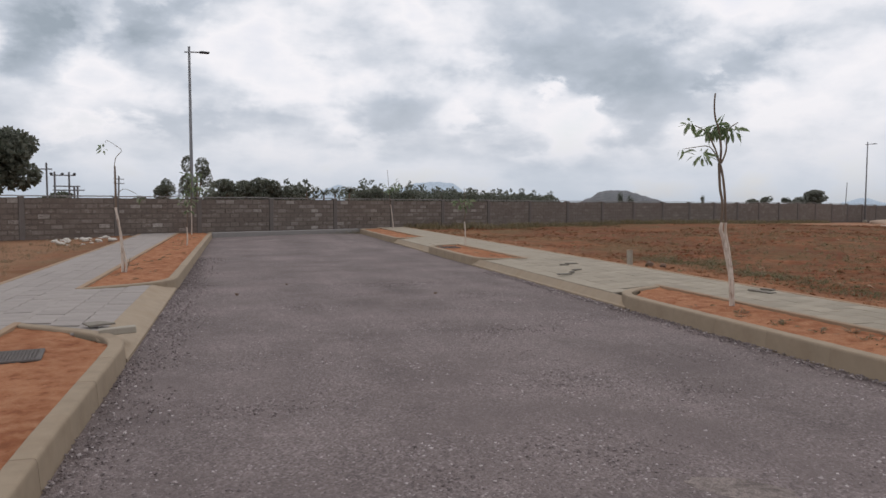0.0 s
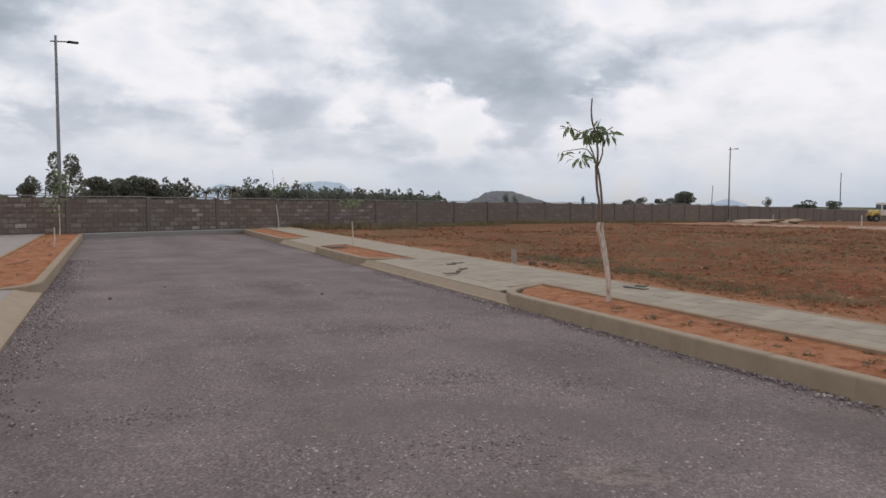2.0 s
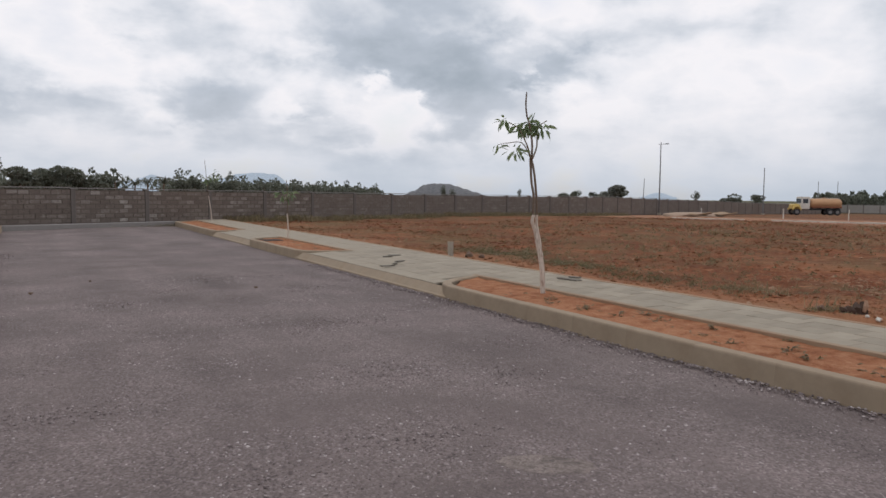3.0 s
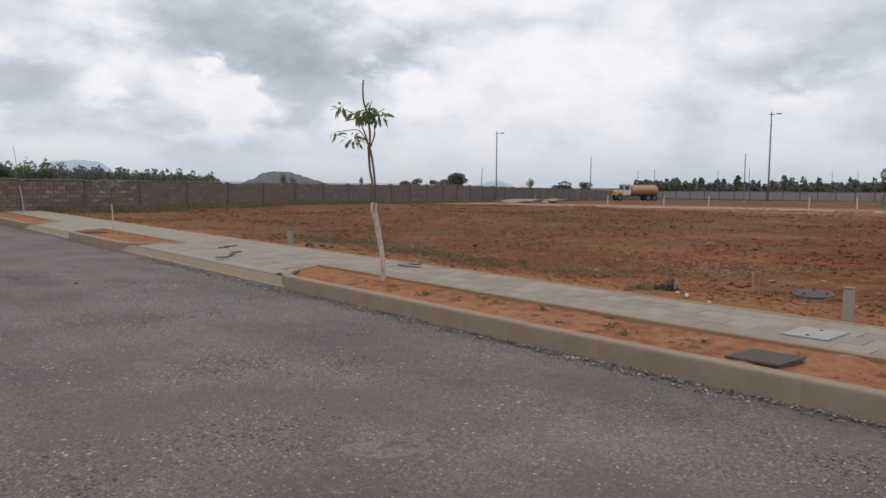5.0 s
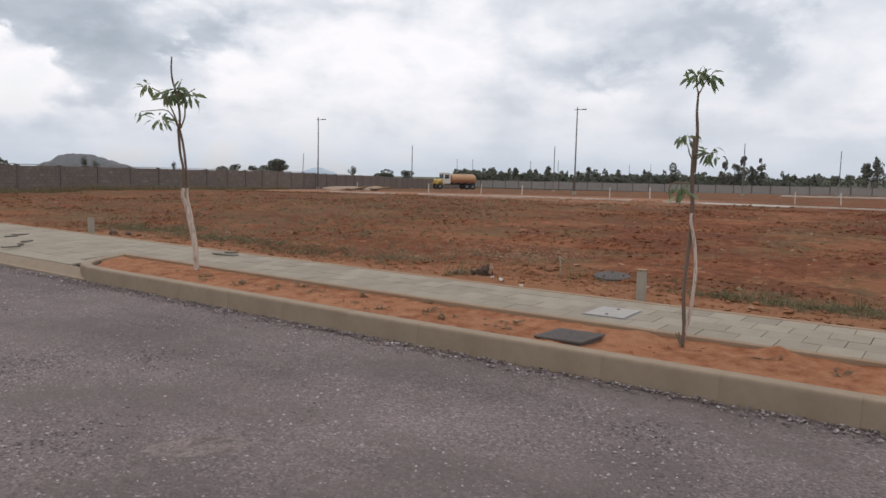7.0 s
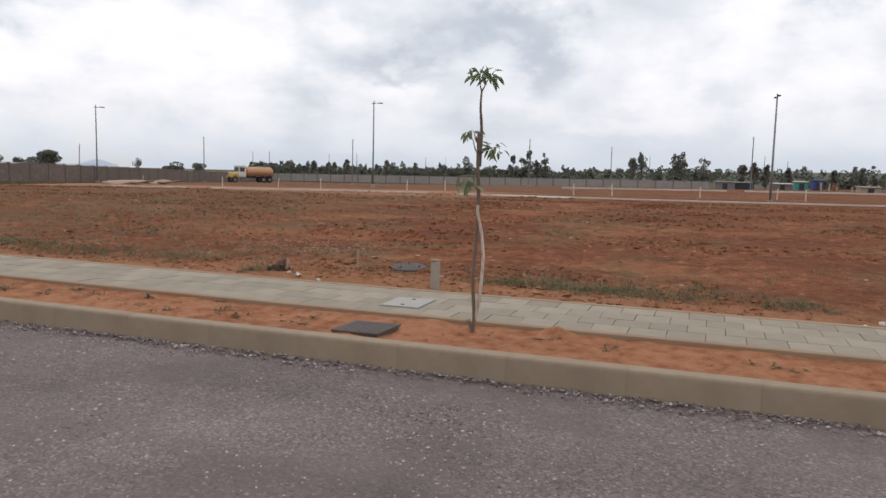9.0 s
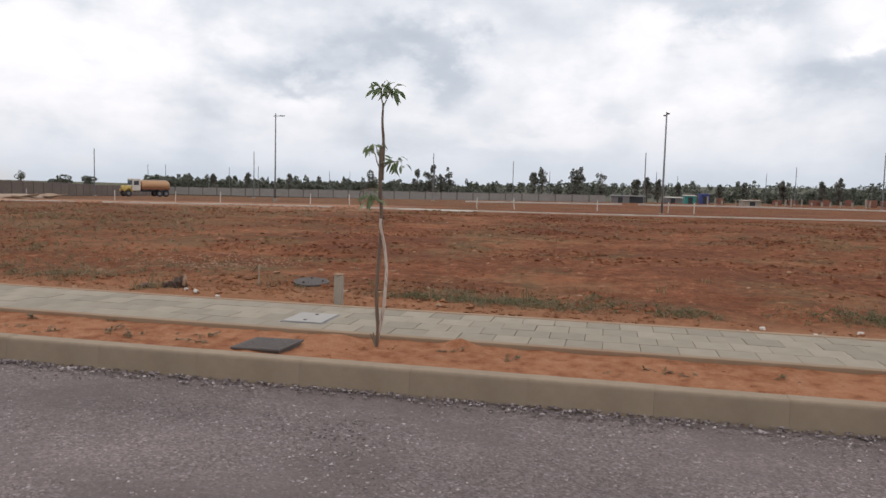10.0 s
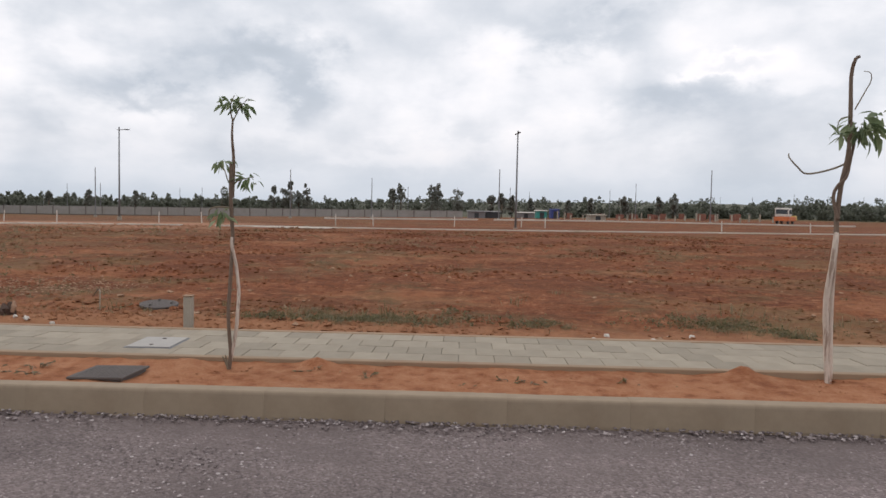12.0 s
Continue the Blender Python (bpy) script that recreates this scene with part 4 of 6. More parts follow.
def coconut_palm(x, y, z, height, seed):
    rng = random.Random(seed)
    palm = thing("coconut_palm", pose(x, y, z, 0, 0, rng.uniform(0, 360)), "coconut palm with a drooping feathered crown", "palm", "palms behind the wall")
    bm = bmesh.new()
    tube(bm, smooth_line([(0, 0, -0.3), (0.25, 0, height * 0.5), (0.1, 0.1, height)]), 0.16, 7)
    part("trunk", bm, BARK, palm, smooth=True)
    bm = bmesh.new()
    for i in range(18):
        a = i * 2.4 + rng.uniform(-0.2, 0.2)
        lift, reach = rng.uniform(-0.3, 1.7), rng.uniform(1.3, 2.0)
        rib = smooth_line([(0.1, 0.1, height), (0.1 + math.cos(a) * reach * 0.5, 0.1 + math.sin(a) * reach * 0.5, height + 0.6 * lift + 0.2), (0.1 + math.cos(a) * reach, 0.1 + math.sin(a) * reach, height - 0.7 + lift * 1.1)], 8)
        side = Vector((-math.sin(a), math.cos(a), 0))
        for p, q in zip(rib, rib[1:]):
            for s in (1, -1):
                t = (p + q) * 0.5 + side * s * 0.26 + Vector((math.cos(a) * 0.15, math.sin(a) * 0.15, -0.28))
                bm.faces.new([bm.verts.new(v) for v in (p, q, t)])
    part("fronds", bm, TREE_LEAF, palm)
    return palm


def wood_belt(name, label, az0, az1, dist, depth, height, count, seed, size=0.85):
    """A far belt of trees that nobody could count."""
    rng = random.Random(seed)
    bm = bmesh.new()
    for _ in range(count):
        t = rng.random()
        az = az0 + (az1 - az0) * t
        h = height(t) * (rng.uniform(0.6, 1.0) if rng.random() < 0.88 else rng.uniform(1.0, 1.3))
        x, y, z = far(az, dist + rng.uniform(0, depth))
        w = h * (rng.uniform(0.2, 0.42) if h < height(t) else rng.uniform(0.1, 0.17))
        leaf_mass(bm, [(x + rng.gauss(0, w), y + rng.gauss(0, w), z + h * k, w * (1.15 - 0.5 * k), h * 0.2) for k in (0.2, 0.48, 0.78)], 44, size, rng)
    return tagged(link(name, bm, TREE_LEAF), label, "woods", kind="stuff")


def hill(name, label, profile, dist, depth, mat, rough=0.05):
    """A hill as a long mound; profile: bearing and the height of its crest over the eye, as a slope."""
    bm = bmesh.new()
    rows = []
    n = 90
    a0, a1 = profile[0][0], profile[-1][0]
    for i in range(n + 1):
        az = a0 + (a1 - a0) * i / n
        for (p, s), (q, r) in zip(profile, profile[1:]):
            if p <= az <= q:
                k = (az - p) / (q - p)
                k = k * k * (3 - 2 * k)
                crest = s + (r - s) * k
                break
        h = 1.65 + crest * dist
        row = []
        for j in range(15):
            v = j / 7 - 1
            d = dist + depth * v
            c = math.cos(v * math.pi / 2) ** 1.3
            hh = h * c * (1 + rough * noise.noise((az * 1.7, v * 3, dist))) + h * rough * 0.6 * noise.noise((az * 6, v * 8, 3))
            x, y = 0.15 + d * math.sin(radians(az)), -0.2 + d * math.cos(radians(az))
            row.append(bm.verts.new((x, y, max(-45, hh - 40 * (1 - c)))))
        rows.append(row)
    for r, s in zip(rows, rows[1:]):
        for j in range(14):
            bm.faces.new((r[j], s[j], s[j + 1], r[j + 1]))
    return tagged(link(name, bm, mat, True), label, "hill", kind="structure")


def stones(name, label, mat, spots, category="gravel"):
    """Loose angular stones; spots: x, y, z, size."""
    rng = random.Random(11)
    vs, fs = [], []
    for x, y, z, s in spots:
        k = len(vs)
        a = rng.uniform(0, math.tau)
        for q in range(4):
            r = s * rng.uniform(0.32, 0.62)
            vs.append((x + r * math.cos(a + q * 1.57), y + r * math.sin(a + q * 1.57), z + s * rng.uniform(-0.12, 0.18)))
        vs.append((x + rng.uniform(-0.2, 0.2) * s, y + rng.uniform(-0.2, 0.2) * s, z + s * rng.uniform(0.18, 0.4)))
        vs.append((x, y, z - s * 0.3))
        fs += [(k + q, k + (q + 1) % 4, k + 4) for q in range(4)] + [(k + (q + 1) % 4, k + q, k + 5) for q in range(4)]
    me = bpy.data.meshes.new(name)
    me.from_pydata(vs, [], fs)
    me.materials.append(mat)
    return tagged(new(name, me), label, category, kind="stuff")


def tufts(name, label, mat, spots, seed=5):
    """Grass; spots: x, y, z, height, blades."""
    rng = random.Random(seed)
    vs, fs = [], []
    for x, y, z, h, n in spots:
        for _ in range(n):
            a, lean = rng.uniform(0, math.tau), rng.uniform(0.3, 1.5)
            r = h * rng.uniform(0, 1.4)
            bx, by = x + r * math.cos(a * 3.1), y + r * math.sin(a * 3.1)
            hh, w = h * rng.uniform(0.5, 1.15), h * rng.uniform(0.012, 0.026) + 0.0012
            dx, dy = math.cos(a), math.sin(a)
            k = len(vs)
            vs += [(bx - dy * w, by + dx * w, z - 0.02), (bx + dy * w, by - dx * w, z - 0.02),
                   (bx + dx * lean * hh * 0.35 + dy * w * 0.7, by + dy * lean * hh * 0.35 - dx * w * 0.7, z + hh * 0.6),
                   (bx + dx * lean * hh * 0.35 - dy * w * 0.7, by + dy * lean * hh * 0.35 + dx * w * 0.7, z + hh * 0.6),
                   (bx + dx * lean * hh * 0.9, by + dy * lean * hh * 0.9, z + hh * (1 - 0.35 * lean))]
            fs += [(k, k + 1, k + 2, k + 3), (k + 3, k + 2, k + 4)]
    me = bpy.data.meshes.new(name)
    me.from_pydata(vs, [], fs)
    me.materials.append(mat)
    return tagged(new(name, me), label, "grass", kind="stuff")


def rock_mesh(size, seed, squash=0.7):
    bm = bmesh.new()
    bmesh.ops.create_icosphere(bm, subdivisions=2, radius=size)
    for v in bm.verts:
        k = 1 + 0.55 * noise.noise(v.co * (1.3 / size) + Vector((seed, 0, 0)))
        v.co = Vector((v.co.x * k * 1.15, v.co.y * k, v.co.z * k * squash))
    return bm


# ---- street furniture ----
lamp_post(-1.27, 34.45, 0.12, 12, 8.1)
lamp_post(61.66, 59.95, -0.6, -52, 8.0)
lamp_post(65.45, 30.22, -0.15, -72, 8.1)
lamp_post(58.08, -4.21, -0.2, 5, 7.7, 2, "tall galvanised street lamp with two short arms")


def marker_post(x, y, height, width=0.118):
    ob = thing("marker_post", pose(x, y, 0.05, random.uniform(-1, 1), random.uniform(-1.5, 1.5), random.uniform(-6, 6)), "short square grey concrete marker post at the footpath's edge", "marker post", "marker posts")
    bm = bmesh.new()
    w = width / 2
    box(bm, -w, w, -w, w, -0.1, height + 0.15, 0.012)
    part("shaft", bm, BOLLARD, ob)
    bm = bmesh.new()
    box(bm, -w - 0.006, w + 0.006, -w - 0.006, w + 0.006, height + 0.152, height + 0.165, 0.004)
    part("cap", bm, EDGING, ob, "paler worn top")


marker_post(8.79, 2.9, 0.335, 0.098)
marker_post(9.0, 15.1, 0.30, 0.105)


def round_manhole(x, y, z, r=0.3):
    ob = thing("manhole_cover", pose(x, y, z, 2, -5, 0), "round cast-iron manhole cover tipped on rubble in red soil", "manhole cover")
    for k, (u, v, q) in enumerate(((-0.16, 0.1, 0.07), (-0.12, -0.14, 0.06), (0.14, 0.02, 0.08), (-0.2, 0.0, 0.045))):
        bm = rock_mesh(q, k * 5.1, 0.8)
        bmesh.ops.translate(bm, verts=bm.verts, vec=(u, v, 0.0))
        part("packing_stone", bm, EDGING, ob, "pale broken concrete packing")
    bm = bmesh.new()
    tube(bm, [(0, 0, 0.052), (0, 0, 0.082), (0, 0, 0.088)], [r * 1.06, r * 1.08, r * 1.05], 32)
    lid = part("lid", bm, IRON, ob)
    bm = bmesh.new()
    for k in range(5):
        for q in range(max(1, k * 7)):
            a = q * math.tau / max(1, k * 7)
            u, v = r * 0.22 * k * math.cos(a), r * 0.22 * k * math.sin(a)
            box(bm, u - 0.012, u + 0.012, v - 0.012, v + 0.012, 0.0875, 0.0905)
    tagged(part("raised_studs", bm, IRON, lid), kind="stuff")
    for a in (20, 160, 280):
        bm = bmesh.new()
        box(bm, -0.02, 0.02, -0.012, 0.012, 0.088, 0.115, 0.004, pose(r * 0.7 * math.cos(radians(a)), r * 0.7 * math.sin(radians(a)), 0))
        part("lug", bm, IRON, lid)


round_manhole(10.85, 4.1, field_height(10.85, 4.1) - 0.01, 0.25)


def square_cover(x, y, z, wide, deep, yaw, tilt, label, thick=0.02):
    ob = thing("chamber_cover", pose(x, y, z, tilt, tilt * 0.6, yaw), label, "chamber cover", "square chamber covers")
    u, v = wide / 2, deep / 2
    bm = bmesh.new()
    box(bm, -u + 0.02, u - 0.02, -v + 0.02, v - 0.02, -0.05, -0.001, 0.004)
    part("frame", bm, IRON, ob)
    bm = bmesh.new()
    box(bm, -u, u, -v, v, 0, thick, 0.003)
    lid = part("lid", bm, IRON, ob)
    bm = bmesh.new()
    k = 0
    xx = -u + 0.03
    while xx < u - 0.03:
        yy = -v + 0.03
        while yy < v - 0.03:
            box(bm, -0.011, 0.011, -0.004, 0.004, thick - 0.001, thick + 0.003, m=pose(xx, yy, 0, 0, 0, 45 if k % 2 else -45))
            yy += 0.032
            k += 1
        xx += 0.032
        k += 1
    tagged(part("chequer_pattern", bm, IRON, lid), kind="stuff")
    return ob


square_cover(6.38, 2.68, 0.178, 0.42, 0.5, -7, -2.5, "dark chequered steel chamber cover lying in the soil bed")
square_cover(-1.86, 7.68, 0.165, 0.5, 0.55, 8, 0.0, "dark square chamber cover with a chipped corner in the soil bed")
square_cover(6.75, 22.0, 0.165, 0.55, 0.55, 4, 0.0, "dark square chamber cover lying in the soil bed")

inset = thing("inspection_lid", pose(7.66, 2.79, 0.201, 0, 0, 1), "pale square inspection lid set flush in the footpath", "inspection lid")
bm = bmesh.new()
box(bm, -0.285, 0.285, -0.235, 0.235, -0.05, 0.004, 0.003)
part("frame", bm, STEEL, inset)
bm = bmesh.new()
box(bm, -0.265, 0.265, -0.215, 0.215, 0.0045, 0.012, 0.003)
lid = part("lid", bm, LID, inset, "pale concrete lid")
for s in (-1, 1):
    bm = bmesh.new()
    tube(bm, [(s * 0.17, 0, 0.0125), (s * 0.17, 0, 0.018)], 0.02, 10)
    part("lifting_eye", bm, IRON, lid)

EARTHY = plain("earthy_rock", (0.17, 0.11, 0.08), 0.95, scale=9, vary=0.4, bump=0.8)
stub = link("concrete_offcut", bmesh.new(), BOLLARD)
bm = bmesh.new()
box(bm, -0.19, 0.19, -0.06, 0.06, 0, 0.075, 0.008)
bm.to_mesh(stub.data)
bm.free()
stub.matrix_world = pose(-1.08, 8.72, 0.17, 0, -3, 8)
tagged(stub, "grey concrete offcut lying on the drive crossing", "offcut")

def loose_slab(x, y, w, d, yaw, tilt, label="broken grey paving slab lying loose on the footpath"):
    bm = bmesh.new()
    box(bm, -w / 2, w / 2, -d / 2, d / 2, 0, 0.02, 0.003)
    for v in bm.verts:
        if v.co.x > 0 and v.co.y > 0:
            v.co.x -= 0.3 * w
    ob = link("loose_slab", bm, TILE_DARK)
    ob.matrix_world = pose(x, y, 0.203, tilt * 0.5, 0.5, yaw)
    tagged(ob, label, "paving slab", "loose slabs")


TILE_DARK = concrete_material("old_paving_slab", (0.20, 0.175, 0.145), (0.13, 0.105, 0.08), 0.2)
for x, y, w, d, yaw, tilt in ((7.62, 15.3, 0.3, 0.14, 20, 3), (7.3, 15.0, 0.2, 0.12, -10, 2), (7.06, 13.9, 0.3, 0.1, 40, 3), (6.4, 13.1, 0.3, 0.1, 10, 3), (6.75, 13.5, 0.2, 0.1, 70, 2), (8.22, 9.75, 0.16, 0.42, 12, 3), (8.5, 9.95, 0.12, 0.2, 30, 4), (-1.35, 9.25, 0.3, 0.2, 30, 5)):
    loose_slab(x, y, w, d, yaw, tilt)
stick = bmesh.new()
tube(stick, smooth_line([(10.1, 4.6, field_height(10.1, 4.6) + 0.03), (10.9, 5.0, field_height(10.9, 5.0) + 0.22), (12.2, 5.75, field_height(12.2, 5.75) + 0.04)]), [0.009] * 9, 5)
tagged(link("dead_branch", stick, TWIG, True), "thin dead brown branch lying on the red earth", "branch")
for i, (x, y, s) in enumerate(((9.0, 4.95, 0.035), (8.93, 4.6, 0.03), (9.1, 5.15, 0.022), (8.88, 3.9, 0.02), (9.3, -1.9, 0.025), (9.5, -2.1, 0.035), (9.2, -2.6, 0.03), (9.35, -3.1, 0.03), (9.6, -2.9, 0.025))):
    ob = link("concrete_chip", rock_mesh(s, i * 2.9 + 60, 0.8), WHITE_PAINT)
    ob.matrix_world = pose(x, y, field_height(x, y) + s * 0.4, 0, 0, i * 40)
    tagged(ob, "small white chip of broken concrete beside the footpath", "rubble", "pale chips beside the footpath")
for i, (x, y, s) in enumerate(((9.40, 5.95, 0.06), (9.4, 14.9, 0.10), (9.6, 14.7, 0.07))):
    ob = link("rock", rock_mesh(s, i * 3.3, 0.85), EARTHY)
    ob.matrix_world = pose(x, y, field_height(x, y) + s * 0.35, 0, 0, i * 50)
    tagged(ob, "rough earthy brown stone lying beside the footpath", "rock", "stones beside the footpath")
STUMP_DARK = plain("rotten_wood", (0.075, 0.045, 0.032), 0.95, scale=25, vary=0.5, bump=0.9)
STUMP_SPLIT = plain("split_wood", (0.33, 0.20, 0.13), 0.9, scale=30, vary=0.3, bump=0.6)


def tree_stump(x, y):
    """A broken, rotten stump with jagged lobes and one pale split face."""
    ob = thing("tree_stump", pose(x, y, field_height(x, y), 0, 0, 20), "dark rotten tree stump with a pale split in bare soil", "stump")
    local = random.Random(8)
    for u, v, h, r in ((0, 0, 0.12, 0.07), (0.08, -0.06, 0.15, 0.055), (-0.09, 0.05, 0.10, 0.065), (-0.16, 0.11, 0.08, 0.055), (0.02, 0.1, 0.08, 0.06)):
        bm = bmesh.new()
        tube(bm, [(u, v, -0.08), (u, v, 0.02), (u + local.uniform(-0.03, 0.03), v, h * 0.6), (u + local.uniform(-0.05, 0.05), v + 0.02, h)], [r * 1.3, r * 1.1, r * 0.9, r * 0.45], 9)
        for k in bm.verts:
            k.co += Vector((1, 1, 0.7)) * 0.03 * noise.noise(k.co * 19)
        part("lobe", bm, STUMP_DARK, ob)
    bm = bmesh.new()
    tube(bm, [(0.0, -0.08, 0.03), (0.03, -0.10, 0.10), (0.08, -0.09, 0.17)], [0.025, 0.035, 0.016], 7)
    part("split_wood", bm, STUMP_SPLIT, ob, "pale split face")


tree_stump(9.45, 5.5)
for i in range(26):
    rng = random.Random(i)
    x, y, s = -4.9 + rng.gauss(0, 0.5), 29.8 + rng.gauss(0, 0.9), rng.uniform(0.04, 0.13)
    ob = link("rubble_stone", rock_mesh(s, i * 1.7 + 40, 0.6), PALE)
    ob.matrix_world = pose(x, y, field_height(x, y) + s * 0.3, 0, 0, i * 70)
    tagged(ob, "pale broken concrete lump on a rubble heap", "rubble", "rubble heap")


# ---- saplings ----
def off(pts, x0, y0):
    """Drawing points, y down, to offsets from the foot."""
    return [(x - x0, y0 - y) for x, y in pts]


A0 = (345, 1195)
sapling(6.83, 8.66, 0.12, -16.3, 384, [
    ("stem", WHITE_BARK, 0.034, 0.023, off([(345, 1205), (335, 1020), (315, 880), (305, 810), (285, 765), (290, 725)], *A0)),
    ("stem", WHITE_BARK, 0.026, 0.018, off([(352, 1205), (345, 1050), (330, 880), (316, 780), (312, 725)], *A0)),
    ("trunk", BARK, 0.017, 0.017, off([(312, 730), (305, 600), (298, 480), (286, 410)], *A0)),
    ("trunk", BARK, 0.017, 0.019, off([(290, 730), (291, 620), (283, 540), (282, 410)], *A0)),
    ("leader", BARK, 0.017, 0.010, off([(284, 415), (284, 330), (275, 230), (262, 170), (252, 110), (255, 48)], *A0)),
    ("branch", TWIG, 0.013, 0.007, off([(280, 415), (258, 350), (236, 290), (212, 245), (150, 215)], *A0)),
    ("branch", TWIG, 0.013, 0.007, off([(290, 412), (310, 350), (318, 290), (330, 235), (375, 200)], *A0)),
    ("branch", TWIG, 0.010, 0.004, off([(276, 405), (245, 350), (215, 322), (150, 328), (90, 338)], *A0)),
], [(*off([(238, 235)], *A0)[0], 75, 22), (*off([(340, 235)], *A0)[0], 55, 12), (*off([(128, 205)], *A0)[0], 35, 7), (*off([(185, 375)], *A0)[0], 60, 15), (*off([(85, 342)], *A0)[0], 16, 2), (*off([(290, 210)], *A0)[0], 50, 6)],
    "young tree with a limewashed forked stem and drooping leaf tufts", 3, 0.17, 0.027)

B0 = (178, 1480)
sapling(6.80, 1.79, 0.145, -91.6, 571, [
    ("trunk", BARK, 0.017, 0.017, off([(180, 1480), (188, 1390), (180, 1200), (182, 1000), (190, 800), (188, 600), (190, 420)], *B0)),
    ("leader", BARK, 0.018, 0.008, off([(192, 600), (200, 420), (195, 300), (190, 200)], *B0)),
    ("stem", WHITE_BARK, 0.017, 0.014, off([(185, 1440), (215, 1290), (228, 1180), (225, 1080), (208, 940), (196, 850), (194, 800)], *B0)),
    ("stub", TWIG, 0.016, 0.006, off([(180, 1485), (162, 1440), (150, 1410)], *B0)),
    ("stub", TWIG, 0.012, 0.005, off([(180, 1470), (168, 1430), (165, 1402)], *B0)),
    ("branch", TWIG, 0.007, 0.003, off([(188, 545), (168, 510), (160, 470), (130, 430)], *B0)),
    ("branch", TWIG, 0.007, 0.003, off([(196, 540), (215, 520), (260, 505), (300, 495)], *B0)),
    ("branch", TWIG, 0.008, 0.004, off([(190, 655), (130, 648), (85, 660), (68, 700), (75, 740)], *B0)),
    ("branch", TWIG, 0.007, 0.003, off([(193, 215), (180, 150), (205, 90)], *B0)),
    ("branch", TWIG, 0.006, 0.003, off([(195, 215), (230, 150), (275, 105)], *B0)),
], [(*off([(185, 130)], *B0)[0], 62, 13), (*off([(238, 125)], *B0)[0], 60, 12), (*off([(125, 425)], *B0)[0], 52, 10), (*off([(275, 500)], *B0)[0], 75, 14), (*off([(125, 690)], *B0)[0], 70, 14), (*off([(125, 95)], *B0)[0], 20, 2)],
    "young road tree with thin dark trunk and pale side stem", 8, 0.115)

C0 = (205, 1470)
sapling(6.92, -3.585, 0.12, -91.6, 490, [
    ("stem", WHITE_BARK, 0.030, 0.021, off([(205, 1485), (203, 1300), (198, 1100), (218, 920), (240, 800)], *C0)),
    ("stem", WHITE_BARK, 0.022, 0.016, off([(212, 1440), (222, 1200), (228, 1000), (238, 810)], *C0)),
    ("trunk", BARK, 0.024, 0.014, off([(240, 810), (248, 740), (262, 600), (285, 450), (300, 280), (310, 130), (318, 62), (334, 48)], *C0)),
    ("trunk", BARK, 0.016, 0.012, off([(246, 745), (234, 650), (246, 600), (275, 560), (300, 480), (322, 415)], *C0)),
    ("branch", TWIG, 0.010, 0.005, off([(300, 490), (230, 525), (120, 548), (70, 520), (42, 480), (46, 462)], *C0)),
    ("branch", TWIG, 0.006, 0.003, off([(318, 270), (365, 195), (386, 150), (376, 118), (355, 108)], *C0)),
    ("branch", TWIG, 0.007, 0.003, off([(300, 300), (265, 310), (245, 350)], *C0)),
], [(*off([(355, 360)], *C0)[0], 90, 26), (*off([(330, 320)], *C0)[0], 60, 10), (*off([(255, 380)], *C0)[0], 28, 4), (*off([(420, 300)], *C0)[0], 40, 4)],
    "young tree with limewashed stem, bare tip and curling side branch", 12, 0.17, 0.0515)


def plain_sapling(x, y, height, lean, bush, seed, label, facing=-15):
    rng = random.Random(seed)
    u = 100
    h = height * u
    sapling(x, y, 0.1, facing, u, [
        ("stem", WHITE_BARK, 0.026, 0.018, [(0, -2), (2 + lean * 20, h * 0.2), (lean * 50, h * 0.45)]),
        ("trunk", BARK, 0.017, 0.008, [(lean * 50, h * 0.44), (lean * 80 + 3, h * 0.7), (lean * 100, h)]),
        ("branch", TWIG, 0.007, 0.003, [(lean * 70, h * 0.66), (lean * 80 + 14, h * 0.74), (lean * 80 + 26, h * 0.78)]),
        ("branch", TWIG, 0.007, 0.003, [(lean * 70, h * 0.66), (lean * 80 - 14, h * 0.75), (lean * 80 - 24, h * 0.79)]),
    ], [(lean * 85 + a, h * b, c, n) for a, b, c, n in bush], label, seed, 0.2)


plain_sapling(7.38, 22.4, 1.9, -0.03, [(-10, 0.72, 34, 16), (10, 0.78, 26, 10)], 21, "thin young road tree with a sparse leafy top")
plain_sapling(7.95, 35.4, 2.95, -0.3, [(28, 0.72, 38, 34), (5, 0.66, 26, 12)], 22, "thin young road tree with a ball of leaves at one side")
plain_sapling(-1.25, 32.6, 2.9, 0.0, [(0, 0.68, 60, 40), (-15, 0.5, 40, 20), (10, 0.85, 50, 26)], 23, "leafy young tree close beside the lamp post", 0)
plain_sapling(-1.1, 25.1, 1.5, 0.02, [(0, 0.8, 18, 5)], 24, "short bare young tree with a few leaves", 0)
